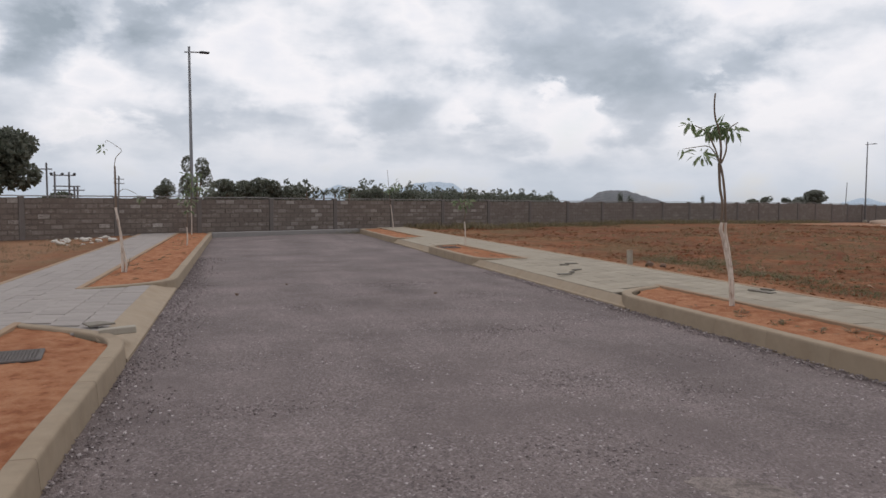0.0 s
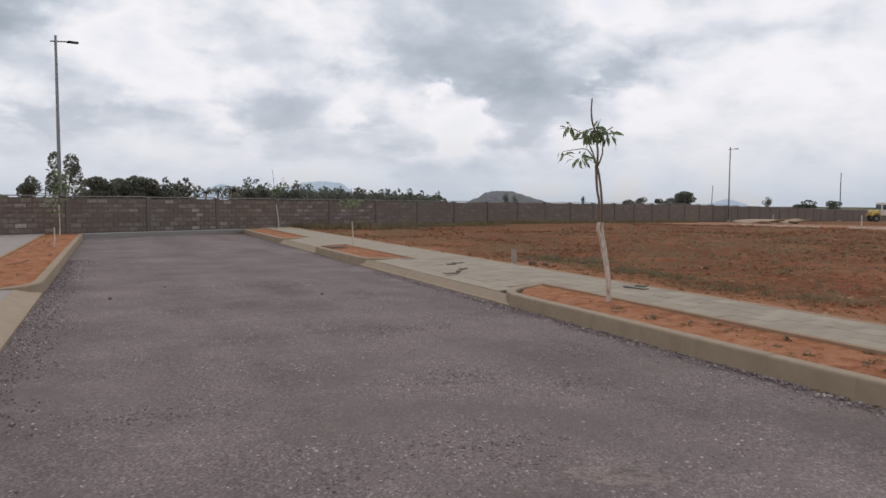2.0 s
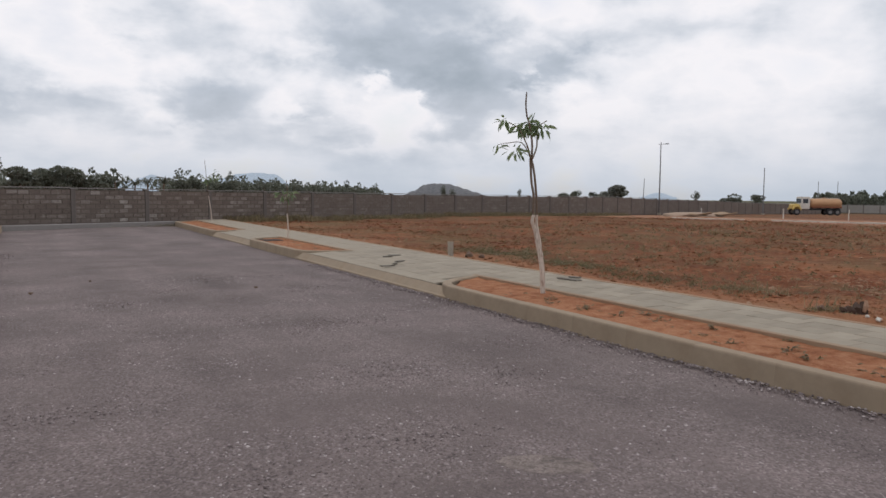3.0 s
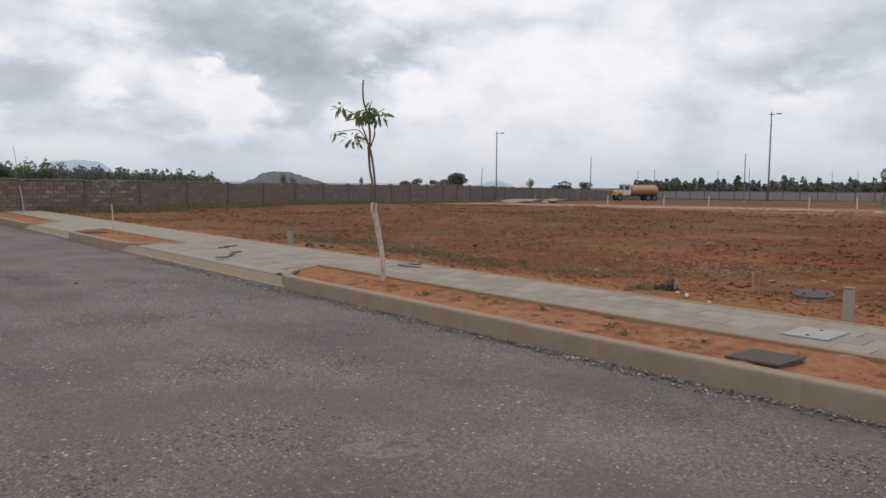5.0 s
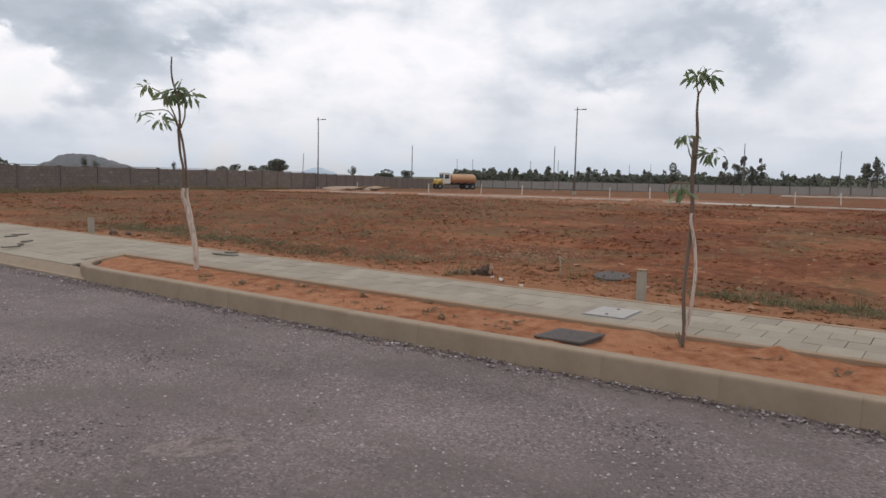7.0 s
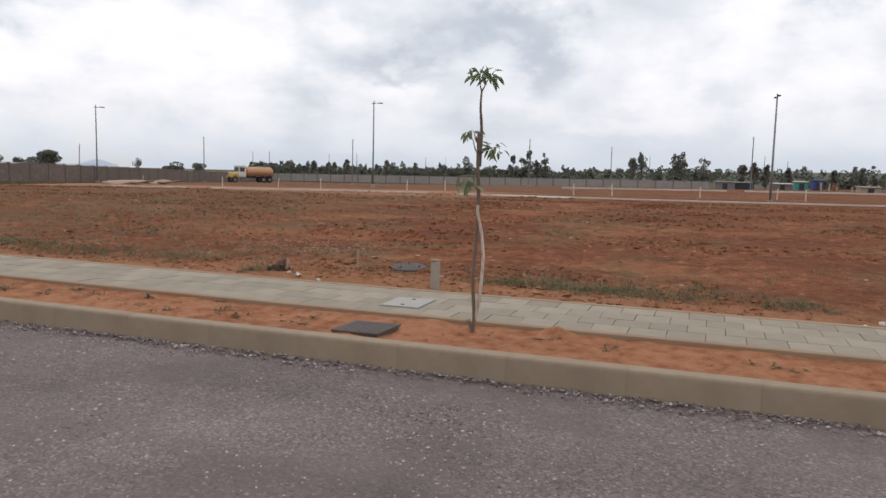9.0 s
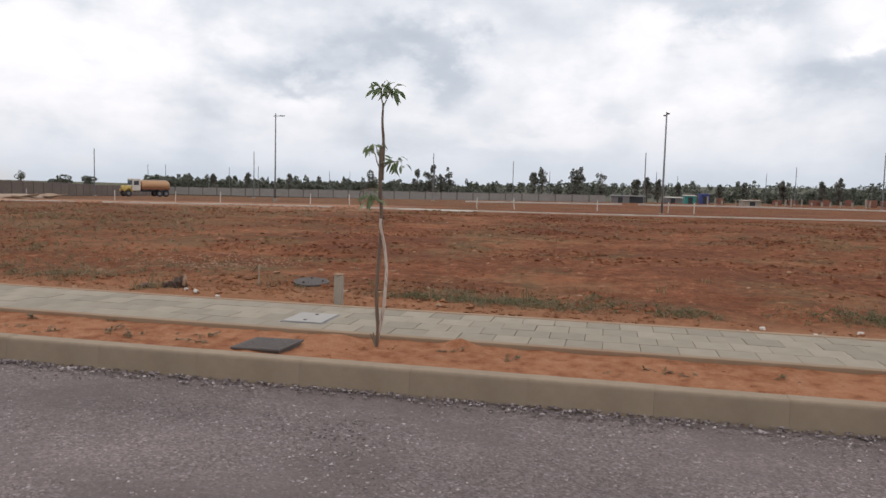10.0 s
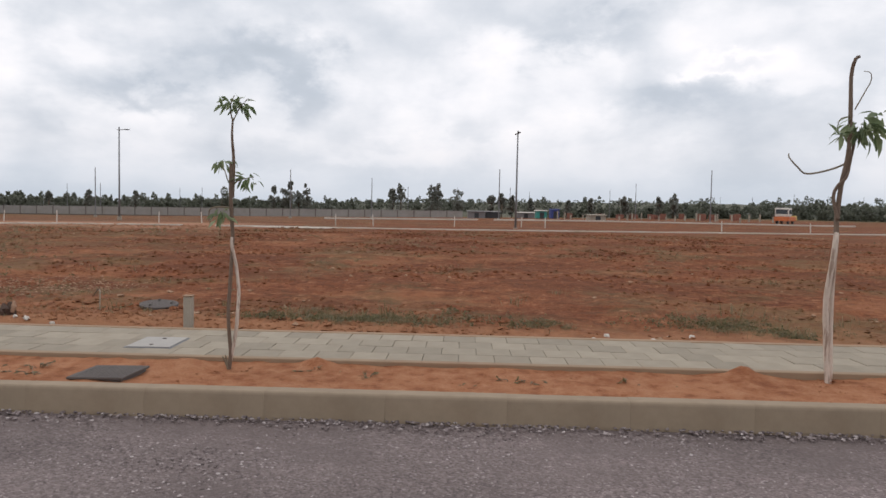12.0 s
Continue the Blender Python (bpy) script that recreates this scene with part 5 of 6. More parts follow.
sapling(-1.93, 16.2, 0.12, -16.3, 176, [
    ("stem", WHITE_BARK, 0.034, 0.024, [(2, -6), (0, 60), (-5, 140), (-18, 240)]),
    ("stem", WHITE_BARK, 0.024, 0.016, [(8, 0), (14, 40), (-4, 120), (-8, 180), (-18, 235)]),
    ("trunk", BARK, 0.026, 0.018, [(-18, 225), (-18, 300), (-20, 385)]),
    ("branch", TWIG, 0.008, 0.004, [(-20, 380), (-14, 415), (5, 440), (-8, 455), (-40, 475), (-52, 468)]),
    ("branch", TWIG, 0.006, 0.003, [(-16, 280), (10, 305), (50, 290), (70, 272)]),
    ("stub", TWIG, 0.012, 0.005, [(6, 0), (22, 40), (26, 60)]),
], [(-58, 448, 16, 5), (70, 275, 14, 4)], "young road tree with limewashed stem and a broken crooked tip", 30, 0.12)


# ---- weeds, grass, stones ----
rng = random.Random(77)


DRY_LEAF = leaf_material("dry_weed_leaf", (0.15, 0.12, 0.055), (0.26, 0.20, 0.10))


def weed(x, y, kind):
    ob = thing("weed", pose(x, y, 0.12, 0, 0, rng.uniform(0, 360)), "small straggling weed in the red soil", "weed", "weeds in the soil bed")
    bm = bmesh.new()
    ends = []
    for i in range(5 if kind else 3):
        a, r = rng.uniform(0, 6.28), rng.uniform(0.05, 0.15)
        h = rng.uniform(0.02, 0.06) * (1.7 if kind else 1)
        p = (r * math.cos(a), r * math.sin(a), h)
        tube(bm, [(0, 0, -0.02), (p[0] * 0.4, p[1] * 0.4, h * 0.8), p], [0.004, 0.003, 0.002], 4)
        ends.append(p)
    part("stem", bm, TWIG, ob)
    bm = bmesh.new()
    for p in ends:
        for _ in range(6):
            leaf(bm, Vector(p) * rng.uniform(0.5, 1.0), (rng.gauss(0, 1), rng.gauss(0, 1), 0.3), 0.2, rng.uniform(0.03, 0.055), 0.02, rng)
    tagged(part("foliage", bm, DRY_LEAF, ob), kind="stuff")


for x, y, k in ((6.52, 0.5, 1), (6.75, 1.05, 1), (6.85, 0.85, 0), (6.5, -0.35, 0), (6.55, -0.75, 1), (6.45, -1.0, 0), (6.57, -1.72, 1), (6.6, -2.2, 0), (6.3, 3.3, 1), (6.35, 3.6, 0)):
    weed(x, y, k)
for i in range(22):
    y = 14.8 + i * 0.75 + rng.uniform(-0.3, 0.3)
    weed(-1.75 + bend(y) + rng.gauss(0, 0.25), y, True)
for x, y in ((6.6, 18.2), (6.5, 19.5), (6.7, 20.6), (6.6, 28.6), (6.9, 30.1), (6.8, 31.5)):
    weed(x + bend(y), y, True)
for i in range(44):
    weed(6.55 + rng.gauss(0, 0.16), 3.6 + i * 0.12 + rng.uniform(-0.25, 0.25), i % 3 == 0)

patch = bmesh.new()
ring = []
for i in range(40):
    a = i * math.tau / 40
    r = 1 + 0.22 * noise.noise((math.cos(a) * 2, math.sin(a) * 2, 4)) + 0.1 * noise.noise((math.cos(a) * 7, math.sin(a) * 7, 1))
    ring.append((0.15 * r * math.cos(a), 0.3 * r * math.sin(a)))
verts = [patch.verts.new((x, y, 0.0)) for x, y in ring] + [patch.verts.new((x * 1.12, y * 1.12, -0.02)) for x, y in ring]
patch.faces.new(verts[:40])
for i in range(40):
    patch.faces.new((verts[i], verts[40 + i], verts[40 + (i + 1) % 40], verts[(i + 1) % 40]))
ob = link("road_patch", patch, soil_material("dusty_patch", (0.27, 0.222, 0.20), (0.25, 0.205, 0.187), (0.30, 0.25, 0.225)))
ob.matrix_world = pose(2.87, 3.40, 0.014, 0, 0, 50)
tagged(ob, "dusty paler patch trodden into the asphalt", "road patch", kind="structure")
for x, y, s in ((0.25, 13.15, 0.03), (3.6, 12.4, 0.026), (1.2, 14.5, 0.02)):
    ob = link("loose_stone", rock_mesh(s, x * 9, 0.7), EARTHY)
    ob.matrix_world = pose(x, y, 0.02, 0, 0, x * 100)
    tagged(ob, "loose dark stone lying on the road", "stone", "stones on the road")
spots = []
for _ in range(4600):
    y = rng.uniform(-9, 16)
    x = ROAD_R - abs(rng.gauss(0, 0.17 + 0.26 * max(-0.4, noise.noise((y * 0.9, 3, 1))))) - 0.008
    if y > 10.6:
        x -= 0.02
    spots.append((x + bend(y), y, 0.002, rng.uniform(0.012, 0.038) * (1.1 if x > 5.6 else 0.75)))
for _ in range(3600):
    y = rng.uniform(2.5, 22)
    x = ROAD_L + abs(rng.gauss(0, 0.24 + 0.14 * noise.noise((y * 0.9, 8, 1)))) + 0.016
    spots.append((x + bend(y), y, 0.002, rng.uniform(0.01, 0.036)))
stones("kerbside_gravel", "loose grey chippings gathered along the kerbs", GRAVEL, spots)

spots = []
while len(spots) < 34000:
    x, y = rng.uniform(ROAD_L + 0.1, ROAD_R - 0.1), rng.uniform(-4, 15)
    if math.hypot(x, y) < 2 or rng.random() > 1.15 - 0.055 * math.hypot(x, y):
        continue
    if noise.noise((x * 0.6, y * 0.6, 2)) + rng.uniform(-0.4, 0.4) < -0.1:
        continue
    u = (x - ROAD_L) / (ROAD_R - ROAD_L)
    spots.append((x + bend(y), y, 0.03 * (1 - (2 * u - 1) ** 2) - 0.022, rng.uniform(0.012, 0.032)))
stones("road_chippings", "loose and half-bedded chippings on the road surface", GRAVEL, spots)

spots = []
while len(spots) < 34000:
    x, y = 8.8 + rng.random() ** 1.7 * 40, rng.uniform(-22, 40)
    if noise.noise((x * 0.25, y * 0.25, 6)) + rng.uniform(-0.25, 0.25) < 0.12:
        continue
    if x < 9 + bend(y):
        continue
    s = (0.025 + 0.15 * rng.random() ** 4) * (0.6 + x / 40)
    spots.append((x, y, field_height(x, y), s))
bits = []
for _ in range(5200):
    y = rng.uniform(-8, 10.2)
    bits.append((rng.uniform(6.03, 6.98), y, 0.15 + rng.uniform(-0.015, 0.01), 0.01 + 0.04 * rng.random() ** 3))
for _ in range(700):
    bits.append((rng.uniform(-2.2, -1.2), rng.uniform(3, 8.6), 0.13, rng.uniform(0.01, 0.04)))
for _ in range(900):
    y = rng.uniform(14, 34)
    bits.append((rng.uniform(-2.2, -1.2) + bend(y), y, 0.13, rng.uniform(0.02, 0.06)))
stones("soil_crumbs", "small red soil crumbs in the planting strips", BED, bits, "soil crumbs")
DRY_EARTH = plain("dry_earth", (0.27, 0.11, 0.053), 0.95, scale=12, vary=0.35)
STRAW = plain("pale_earth", (0.37, 0.235, 0.15), 0.95)
stones("earth_clods", "red earth clods strewn over the plots", FIELD, spots, "earth clods")
spots = []
for _ in range(420):
    x, y = 9.2 + rng.random() ** 1.3 * 42, rng.uniform(-25, 44)
    spots.append((x, y, field_height(x, y), rng.uniform(0.04, 0.16)))
for _ in range(600):
    x, y = 14.1 + rng.gauss(0, 0.7), 7.6 + rng.gauss(0, 0.9)
    spots.append((x, y, field_height(x, y), rng.uniform(0.02, 0.07)))
lumps = []
while len(lumps) < 11000:
    x, y = 9.6 + rng.random() ** 1.3 * 42, rng.uniform(-26, 46)
    if noise.noise((x * 0.3, y * 0.3, 16)) + rng.uniform(-0.25, 0.25) > 0.1:
        lumps.append((x, y, field_height(x, y), (0.025 + 0.09 * rng.random() ** 3) * (0.6 + x / 45)))
stones("dry_clods", "dry paler earth clods strewn over the plots", DRY_EARTH, lumps, "earth clods")
stones("field_stones", "pale stones scattered over the red plots", STRAW, spots, "stones")

spots = []
GRASS_PATCHES = ((10.2, 1.6, 0.7, 0.8, 150), (10.4, 0.4, 0.7, 0.8, 110), (10.2, -1.4, 0.5, 0.4, 50), (10.7, -4.1, 0.7, 0.9, 120), (11.3, 16.2, 0.9, 0.9, 110), (10.9, 12.8, 0.8, 1.2, 90),
                 (11.1, 10.4, 0.8, 1.2, 70), (11.0, 8.5, 0.8, 0.8, 160), (9.5, 5.9, 0.3, 0.3, 40), (10.3, 4.9, 0.45, 0.4, 30), (25, 18, 2.5, 3, 120), (28, 22, 3, 3, 120), (21, 28, 4, 4, 160), (11, -8, 1, 2.0, 200))
for cx, cy, rx, ry, n in GRASS_PATCHES:
    for _ in range(n):
        x, y = cx + rng.gauss(0, rx * 0.6), cy + rng.gauss(0, ry * 0.6)
        if x > WALK_R + bend(y) + 0.25:
            spots.append((x, y, field_height(x, y), rng.uniform(0.03, 0.10) * (2.6 if rng.random() < 0.07 else 1.0) * (0.7 + x / 30), 15 if noise.noise((x * 1.8, y * 1.8, 5)) > -0.05 else 3))
for _ in range(420):
    x, y = 9.4 + rng.random() ** 1.2 * 42, rng.uniform(-25, 46)
    if noise.noise((x * 0.16, y * 0.16, 8.4)) > 0.1:
        spots.append((x, y, field_height(x, y), rng.uniform(0.04, 0.14) * (0.7 + x / 30), 16))
for _ in range(420):
    x, y = 10.5 + rng.random() * 34, rng.uniform(-20, 46)
    if noise.noise((x * 0.22, y * 0.22, 21)) > 0.08:
        spots.append((x, y, field_height(x, y), rng.uniform(0.07, 0.2), 24))
for _ in range(900):
    p = WALL_A + WALL_D * rng.uniform(8, 60)
    x, y = p.x + rng.uniform(-0.2, 1.5), p.y - abs(rng.gauss(0.5, 0.7))
    spots.append((x, y, field_height(x, y), rng.uniform(0.15, 0.5), 22))
def low_weeds(name, label, mat, patches, seed=15):
    """Creeping leafy weeds; patches: x, y, spread across and along, number of plants, height."""
    local = random.Random(seed)
    vs, fs = [], []
    for cx, cy, rx, ry, count, tall in patches:
        for _ in range(count):
            x, y = cx + local.gauss(0, rx), cy + local.gauss(0, ry)
            if x < WALK_R + bend(y) + 0.2:
                continue
            z, r, h = field_height(x, y), local.uniform(0.05, 0.13), tall * local.uniform(0.4, 1.1)
            for _ in range(20):
                a, k = local.uniform(0, math.tau), local.random() ** 0.6
                p = Vector((x + r * k * math.cos(a), y + r * k * math.sin(a), z + h * local.random() * (1.1 - 0.6 * k)))
                d = Vector((local.gauss(0, 1), local.gauss(0, 1), local.gauss(0.5, 0.6))).normalized()
                e = d.cross(Vector((local.gauss(0, 1), local.gauss(0, 1), local.gauss(0, 1)))).normalized()
                q = local.uniform(0.018, 0.042) * (0.7 + x / 30)
                k0 = len(vs)
                vs += [tuple(p), tuple(p + d * q * 0.5 + e * q * 0.28), tuple(p + d * q), tuple(p + d * q * 0.5 - e * q * 0.28)]
                fs.append((k0, k0 + 1, k0 + 2, k0 + 3))
    me = bpy.data.meshes.new(name)
    me.from_pydata(vs, [], fs)
    me.materials.append(mat)
    return tagged(new(name, me), label, "weeds", kind="stuff")


WEED_LEAF = leaf_material("weed_leaf", (0.095, 0.095, 0.042), (0.25, 0.22, 0.12))
low_weeds("creeping_weeds", "low leafy green weeds on the red earth beside the footpath", WEED_LEAF, (
    (9.85, 2.2, 0.16, 0.16, 30, 0.14), (9.95, 1.3, 0.22, 0.5, 90, 0.09), (10.5, 0.5, 0.35, 0.6, 60, 0.08), (10.4, -1.2, 0.15, 0.22, 26, 0.08), (11.3, -0.14, 0.1, 0.08, 10, 0.12),
    (10.7, -3.9, 0.3, 0.6, 100, 0.10), (10.2, -4.7, 0.15, 0.15, 22, 0.09), (11.0, 16.7, 0.3, 0.4, 60, 0.22), (11.6, 15.6, 0.4, 0.3, 50, 0.24), (10.7, 13.1, 0.3, 0.9, 90, 0.16), (10.7, 10.6, 0.3, 0.8, 70, 0.12)))
low_weeds("scattered_weeds", "scattered dry olive weeds across the empty plots", GRASS, (
    (25, 21, 3.0, 2.0, 40, 0.2), (34, 22, 2.5, 2.0, 36, 0.24), (37.5, 15.5, 2.0, 1.5, 26, 0.24), (20, 18, 3.0, 3.0, 50, 0.14), (10.8, 8.5, 0.25, 0.3, 16, 0.10), (14, 14, 2.5, 3.0, 200, 0.12), (17, 20, 3.0, 4.0, 200, 0.16), (13, 10, 1.8, 2.0, 90, 0.08), (28, 28, 5.0, 3.0, 70, 0.2),
    (9.35, 5.75, 0.12, 0.2, 14, 0.07), (10.5, 4.3, 0.3, 0.3, 14, 0.05)))
STRAW_GRASS = leaf_material("straw_grass", (0.20, 0.145, 0.085), (0.40, 0.30, 0.19))
dry = []
for _ in range(420):
    x, y = -4.3 - abs(rng.gauss(0, 2.5)), rng.uniform(14, 31)
    if noise.noise((x * 0.5, y * 0.3, 3)) > -0.1:
        dry.append((x, y, field_height(x, y), rng.uniform(0.05, 0.16), 16))
tufts("dry_grass", "dry straw-coloured grass west of the footpath", STRAW_GRASS, dry, 6)
tufts("grass", "sparse green and straw-coloured grass tufts on red earth", GRASS, spots)


# ---- things across the plots ----
def thin_pole(az, dist, height=7.0, lean=0.0):
    x, y, z = far(az, dist)
    ob = thing("bare_pole", pose(x, y, z - 0.1, 0, lean, 0), "thin bare grey lamp pole without a head", "pole", "bare poles")
    bm = bmesh.new()
    tube(bm, [(0, 0, 0), (0, 0, height)], [0.085, 0.055], 8)
    part("shaft", bm, STEEL, ob)
    bm = bmesh.new()
    box(bm, -0.2, 0.2, -0.2, 0.2, 0, 0.3, 0.02)
    part("footing", bm, BOLLARD, ob)


for az, d in ((56.13, 190), (57.31, 185), (61.69, 195), (52.7, 121), (63.46, 116), (63.76, 176), (68.97, 213), (70.5, 207), (76.84, 109), (82.9, 131), (85.65, 176), (92.62, 103), (93.43, 174), (94.9, 208), (100.86, 187), (102.74, 152), (108.0, 103), (113.4, 228)):
    thin_pole(az, d)
thin_pole(44.47, 150, 6.6, 3)


def stake(az, dist, h=0.85):
    x, y, z = far(az, dist)
    ob = link("boundary_stake", bmesh.new(), WHITE_PAINT)
    bm = bmesh.new()
    box(bm, -0.035, 0.035, -0.035, 0.035, -0.15, h, 0.008)
    bm.to_mesh(ob.data)
    bm.free()
    ob.matrix_world = pose(x, y, z, rng.uniform(-3, 3), rng.uniform(-4, 4), rng.uniform(0, 90))
    tagged(ob, "white painted plot boundary stake", "stake", "boundary stakes")


for az, d in ((48.6, 82), (61.12, 62), (67.63, 61), (70.55, 60), (80.26, 57), (83.1, 58), (89.3, 60), (94.39, 62), (96.2, 61), (108.84, 66), (114.57, 68), (54, 70), (58, 66)):
    stake(az, d)


def long_kerb(name, line, y0, y1, gaps, label, w=0.08, h=0.08):
    """Kerb stones end to end, each turned along a gently bending line; line gives x for y."""
    bm = bmesh.new()
    y = y0
    while y < y1:
        if not any(a < y < b for a, b in gaps):
            x, nx = line(y), line(y + 2.0)
            z = fall(x, y)
            reach = math.hypot(2.0, nx - x)
            box(bm, -w, w, 0, reach - 0.01, -0.3, h + rng.uniform(-0.01, 0.01), 0.015, pose(x, y, z, 0, 0, math.degrees(math.atan2(x - nx, 2.0))))
        y += 2.0
    tagged(link(name, bm, PALE), label, "kerb", kind="structure")


long_kerb("kerb_second_road", lambda y: 51.0 - (0.30 if y < 0 else 0.15) * y, -60, 42, [(14, 17), (33, 36)], "pale kerb line of the next road across the plots")
long_kerb("kerb_third_road", lambda y: 97.0, -50, 18, [(-6, -2)], "pale kerb line of a farther road", 0.12, 0.16)
bm = bmesh.new()
box(bm, 48.6, 50.2, 8.5, 13.5, fall(50, 11) - 0.3, fall(50, 11) + 0.05, 0.03)
tagged(link("pavement_slab", bm, PALE), "pale concrete crossing slab by the next road", "slab", kind="structure")

sand = thing("sand_heap", pose(*far(48.0, 78)), "low heap of pale sand and broken slabs", "sand heap")
bm = bmesh.new()
bmesh.ops.create_icosphere(bm, subdivisions=3, radius=1)
for v in bm.verts:
    k = 1 + 0.2 * noise.noise(v.co * 2.5)
    v.co = Vector((v.co.x * 3.4 * k, v.co.y * 2.6 * k, v.co.z * 0.40 * k))
part("sand_mound", bm, plain("building_sand", (0.38, 0.27, 0.195), 0.95, bump=0.5), sand, smooth=True)
for i in range(7):
    bm = bmesh.new()
    box(bm, -0.7, 0.7, -0.4, 0.4, 0, 0.1, 0.02, pose(rng.uniform(-3, 3), rng.uniform(-3, -1), 0.25, rng.uniform(-12, 12), rng.uniform(-12, 12), rng.uniform(0, 180)))
    part("broken_slab", bm, EDGING, sand)

YELLOW = plain("cab_yellow", (0.60, 0.42, 0.12), 0.5, scale=2)
TANK = plain("tank_orange", (0.52, 0.29, 0.15), 0.6, scale=2)
RUST = plain("rusty_board", (0.26, 0.10, 0.055), 0.8, scale=3)
CREAM = plain("cab_cream", (0.66, 0.62, 0.56), 0.5, scale=2)
RUBBER = plain("rubber", (0.03, 0.03, 0.032), 0.85)
GLASS = plain("dark_glass", (0.05, 0.06, 0.07), 0.12, vary=0.05, bump=0.0, spec=0.6)
ORANGE = plain("truck_orange", (0.60, 0.17, 0.06), 0.55, scale=2)
TEAL = plain("teal_sheet", (0.04, 0.25, 0.22), 0.6, scale=2)
BLUE = plain("blue_sheet", (0.05, 0.07, 0.25), 0.6, scale=2)
SHEET = plain("weathered_sheet", (0.20, 0.19, 0.19), 0.7, scale=2)
BRICK = plain("red_brick_stack", (0.23, 0.10, 0.07), 0.9, scale=3, vary=0.4)


def wheel(parent, x, y, r=0.48, w=0.3):
    bm = bmesh.new()
    tube(bm, [(x, y - w / 2, r), (x, y - w / 2 + 0.05, r), (x, y + w / 2 - 0.05, r), (x, y + w / 2, r)], [r * 0.85, r, r, r * 0.85], 20)
    t = part("tyre", bm, RUBBER, parent)
    bm = bmesh.new()
    tube(bm, [(x, y - w / 2 - 0.012, r), (x, y + w / 2 + 0.012, r)], r * 0.52, 14)
    part("rim", bm, SHEET, t)


def tanker(az, dist, yaw):
    x, y, z = far(az, dist)
    t = thing("water_tanker", pose(x, y, z + 0.02, 0, 0, yaw), "parked water tanker lorry with yellow bonnet, cream cab and orange tank", "lorry")
    bm = bmesh.new()
    box(bm, -3.3, 2.9, -0.45, 0.45, 0.75, 1.0, 0.02)
    part("chassis", bm, DARK, t)
    bm = bmesh.new()
    n = 24
    rings = []
    for xx, s in ((-3.3, 0.82), (-3.2, 0.97), (-3.1, 1.0), (0.95, 1.0), (1.05, 0.97), (1.15, 0.82)):
        rings.append([bm.verts.new((xx, 1.1 * s * math.cos(k * math.tau / n), 1.75 + 0.72 * s * math.sin(k * math.tau / n))) for k in range(n)])
    for r, s in zip(rings, rings[1:]):
        for k in range(n):
            bm.faces.new((r[k], s[k], s[(k + 1) % n], r[(k + 1) % n]))
    bm.faces.new(rings[0])
    bm.faces.new(rings[-1][::-1])
    tank = part("tank", bm, TANK, t, "faded orange oval tank", smooth=True)
    for xx in (-2.9, -1.6, -0.3, 0.9):
        bm = bmesh.new()
        box(bm, xx - 0.06, xx + 0.06, -0.95, 0.95, 1.0, 1.22, 0.01)
        part("saddle", bm, DARK, tank)
    for s in (-1, 1):
        for zz, name in ((1.22, "side_board"), (2.52, "top_rail")):
            bm = bmesh.new()
            if name == "side_board":
                box(bm, -3.25, 1.1, s * 1.13 - 0.03, s * 1.13 + 0.03, zz - 0.12, zz + 0.1, 0.01)
            else:
                tube(bm, [(-3.0, s * 0.45, zz), (0.9, s * 0.45, zz)], 0.035, 6)
                for xx in (-3.0, -1.7, -0.4, 0.9):
                    tube(bm, [(xx, s * 0.45, zz - 0.2), (xx, s * 0.45, zz)], 0.03, 6)
            part(name, bm, RUST if name == "side_board" else CREAM, tank)
    bm = bmesh.new()
    for s in (-0.25, 0.25):
        tube(bm, [(-3.42, s, 0.9), (-3.42, s, 2.5)], 0.03, 6)
    for k in range(5):
        tube(bm, [(-3.42, -0.25, 1.0 + k * 0.32), (-3.42, 0.25, 1.0 + k * 0.32)], 0.02, 6)
    part("ladder", bm, DARK, t)
    bm = bmesh.new()
    tube(bm, [(-1.0, 0, 2.44), (-1.0, 0, 2.62)], 0.28, 16)
    part("hatch", bm, TANK, tank)
    bm = bmesh.new()
    box(bm, 1.3, 2.55, -1.05, 1.05, 0.85, 2.75, 0.1)
    cab = part("cab", bm, CREAM, t, "cream lorry cab")
    for s in (-1, 1):
        bm = bmesh.new()
        box(bm, 1.6, 2.35, s * 1.056 - 0.006, s * 1.056 + 0.006, 1.75, 2.4, 0.004)
        part("side_window", bm, GLASS, cab)
    bm = bmesh.new()
    box(bm, 2.553, 2.565, -0.9, 0.9, 1.75, 2.45, 0.004)
    part("windscreen", bm, GLASS, cab)
    bm = bmesh.new()
    box(bm, 2.57, 3.75, -0.75, 0.75, 0.85, 1.65, 0.18)
    part("bonnet", bm, YELLOW, t, "rounded yellow bonnet")
    for s in (-1, 1):
        bm = bmesh.new()
        tube(bm, smooth_line([(2.55, s * 0.95, 0.75), (2.8, s * 0.95, 1.2), (3.3, s * 0.95, 1.28), (3.75, s * 0.95, 0.8)]), 0.14, 8)
        part("mudguard", bm, YELLOW, t)
        for xx in (3.15, -1.6, -2.65):
            wheel(t, xx, s * 0.95)
    return t


tanker(56.05, 125, 146)


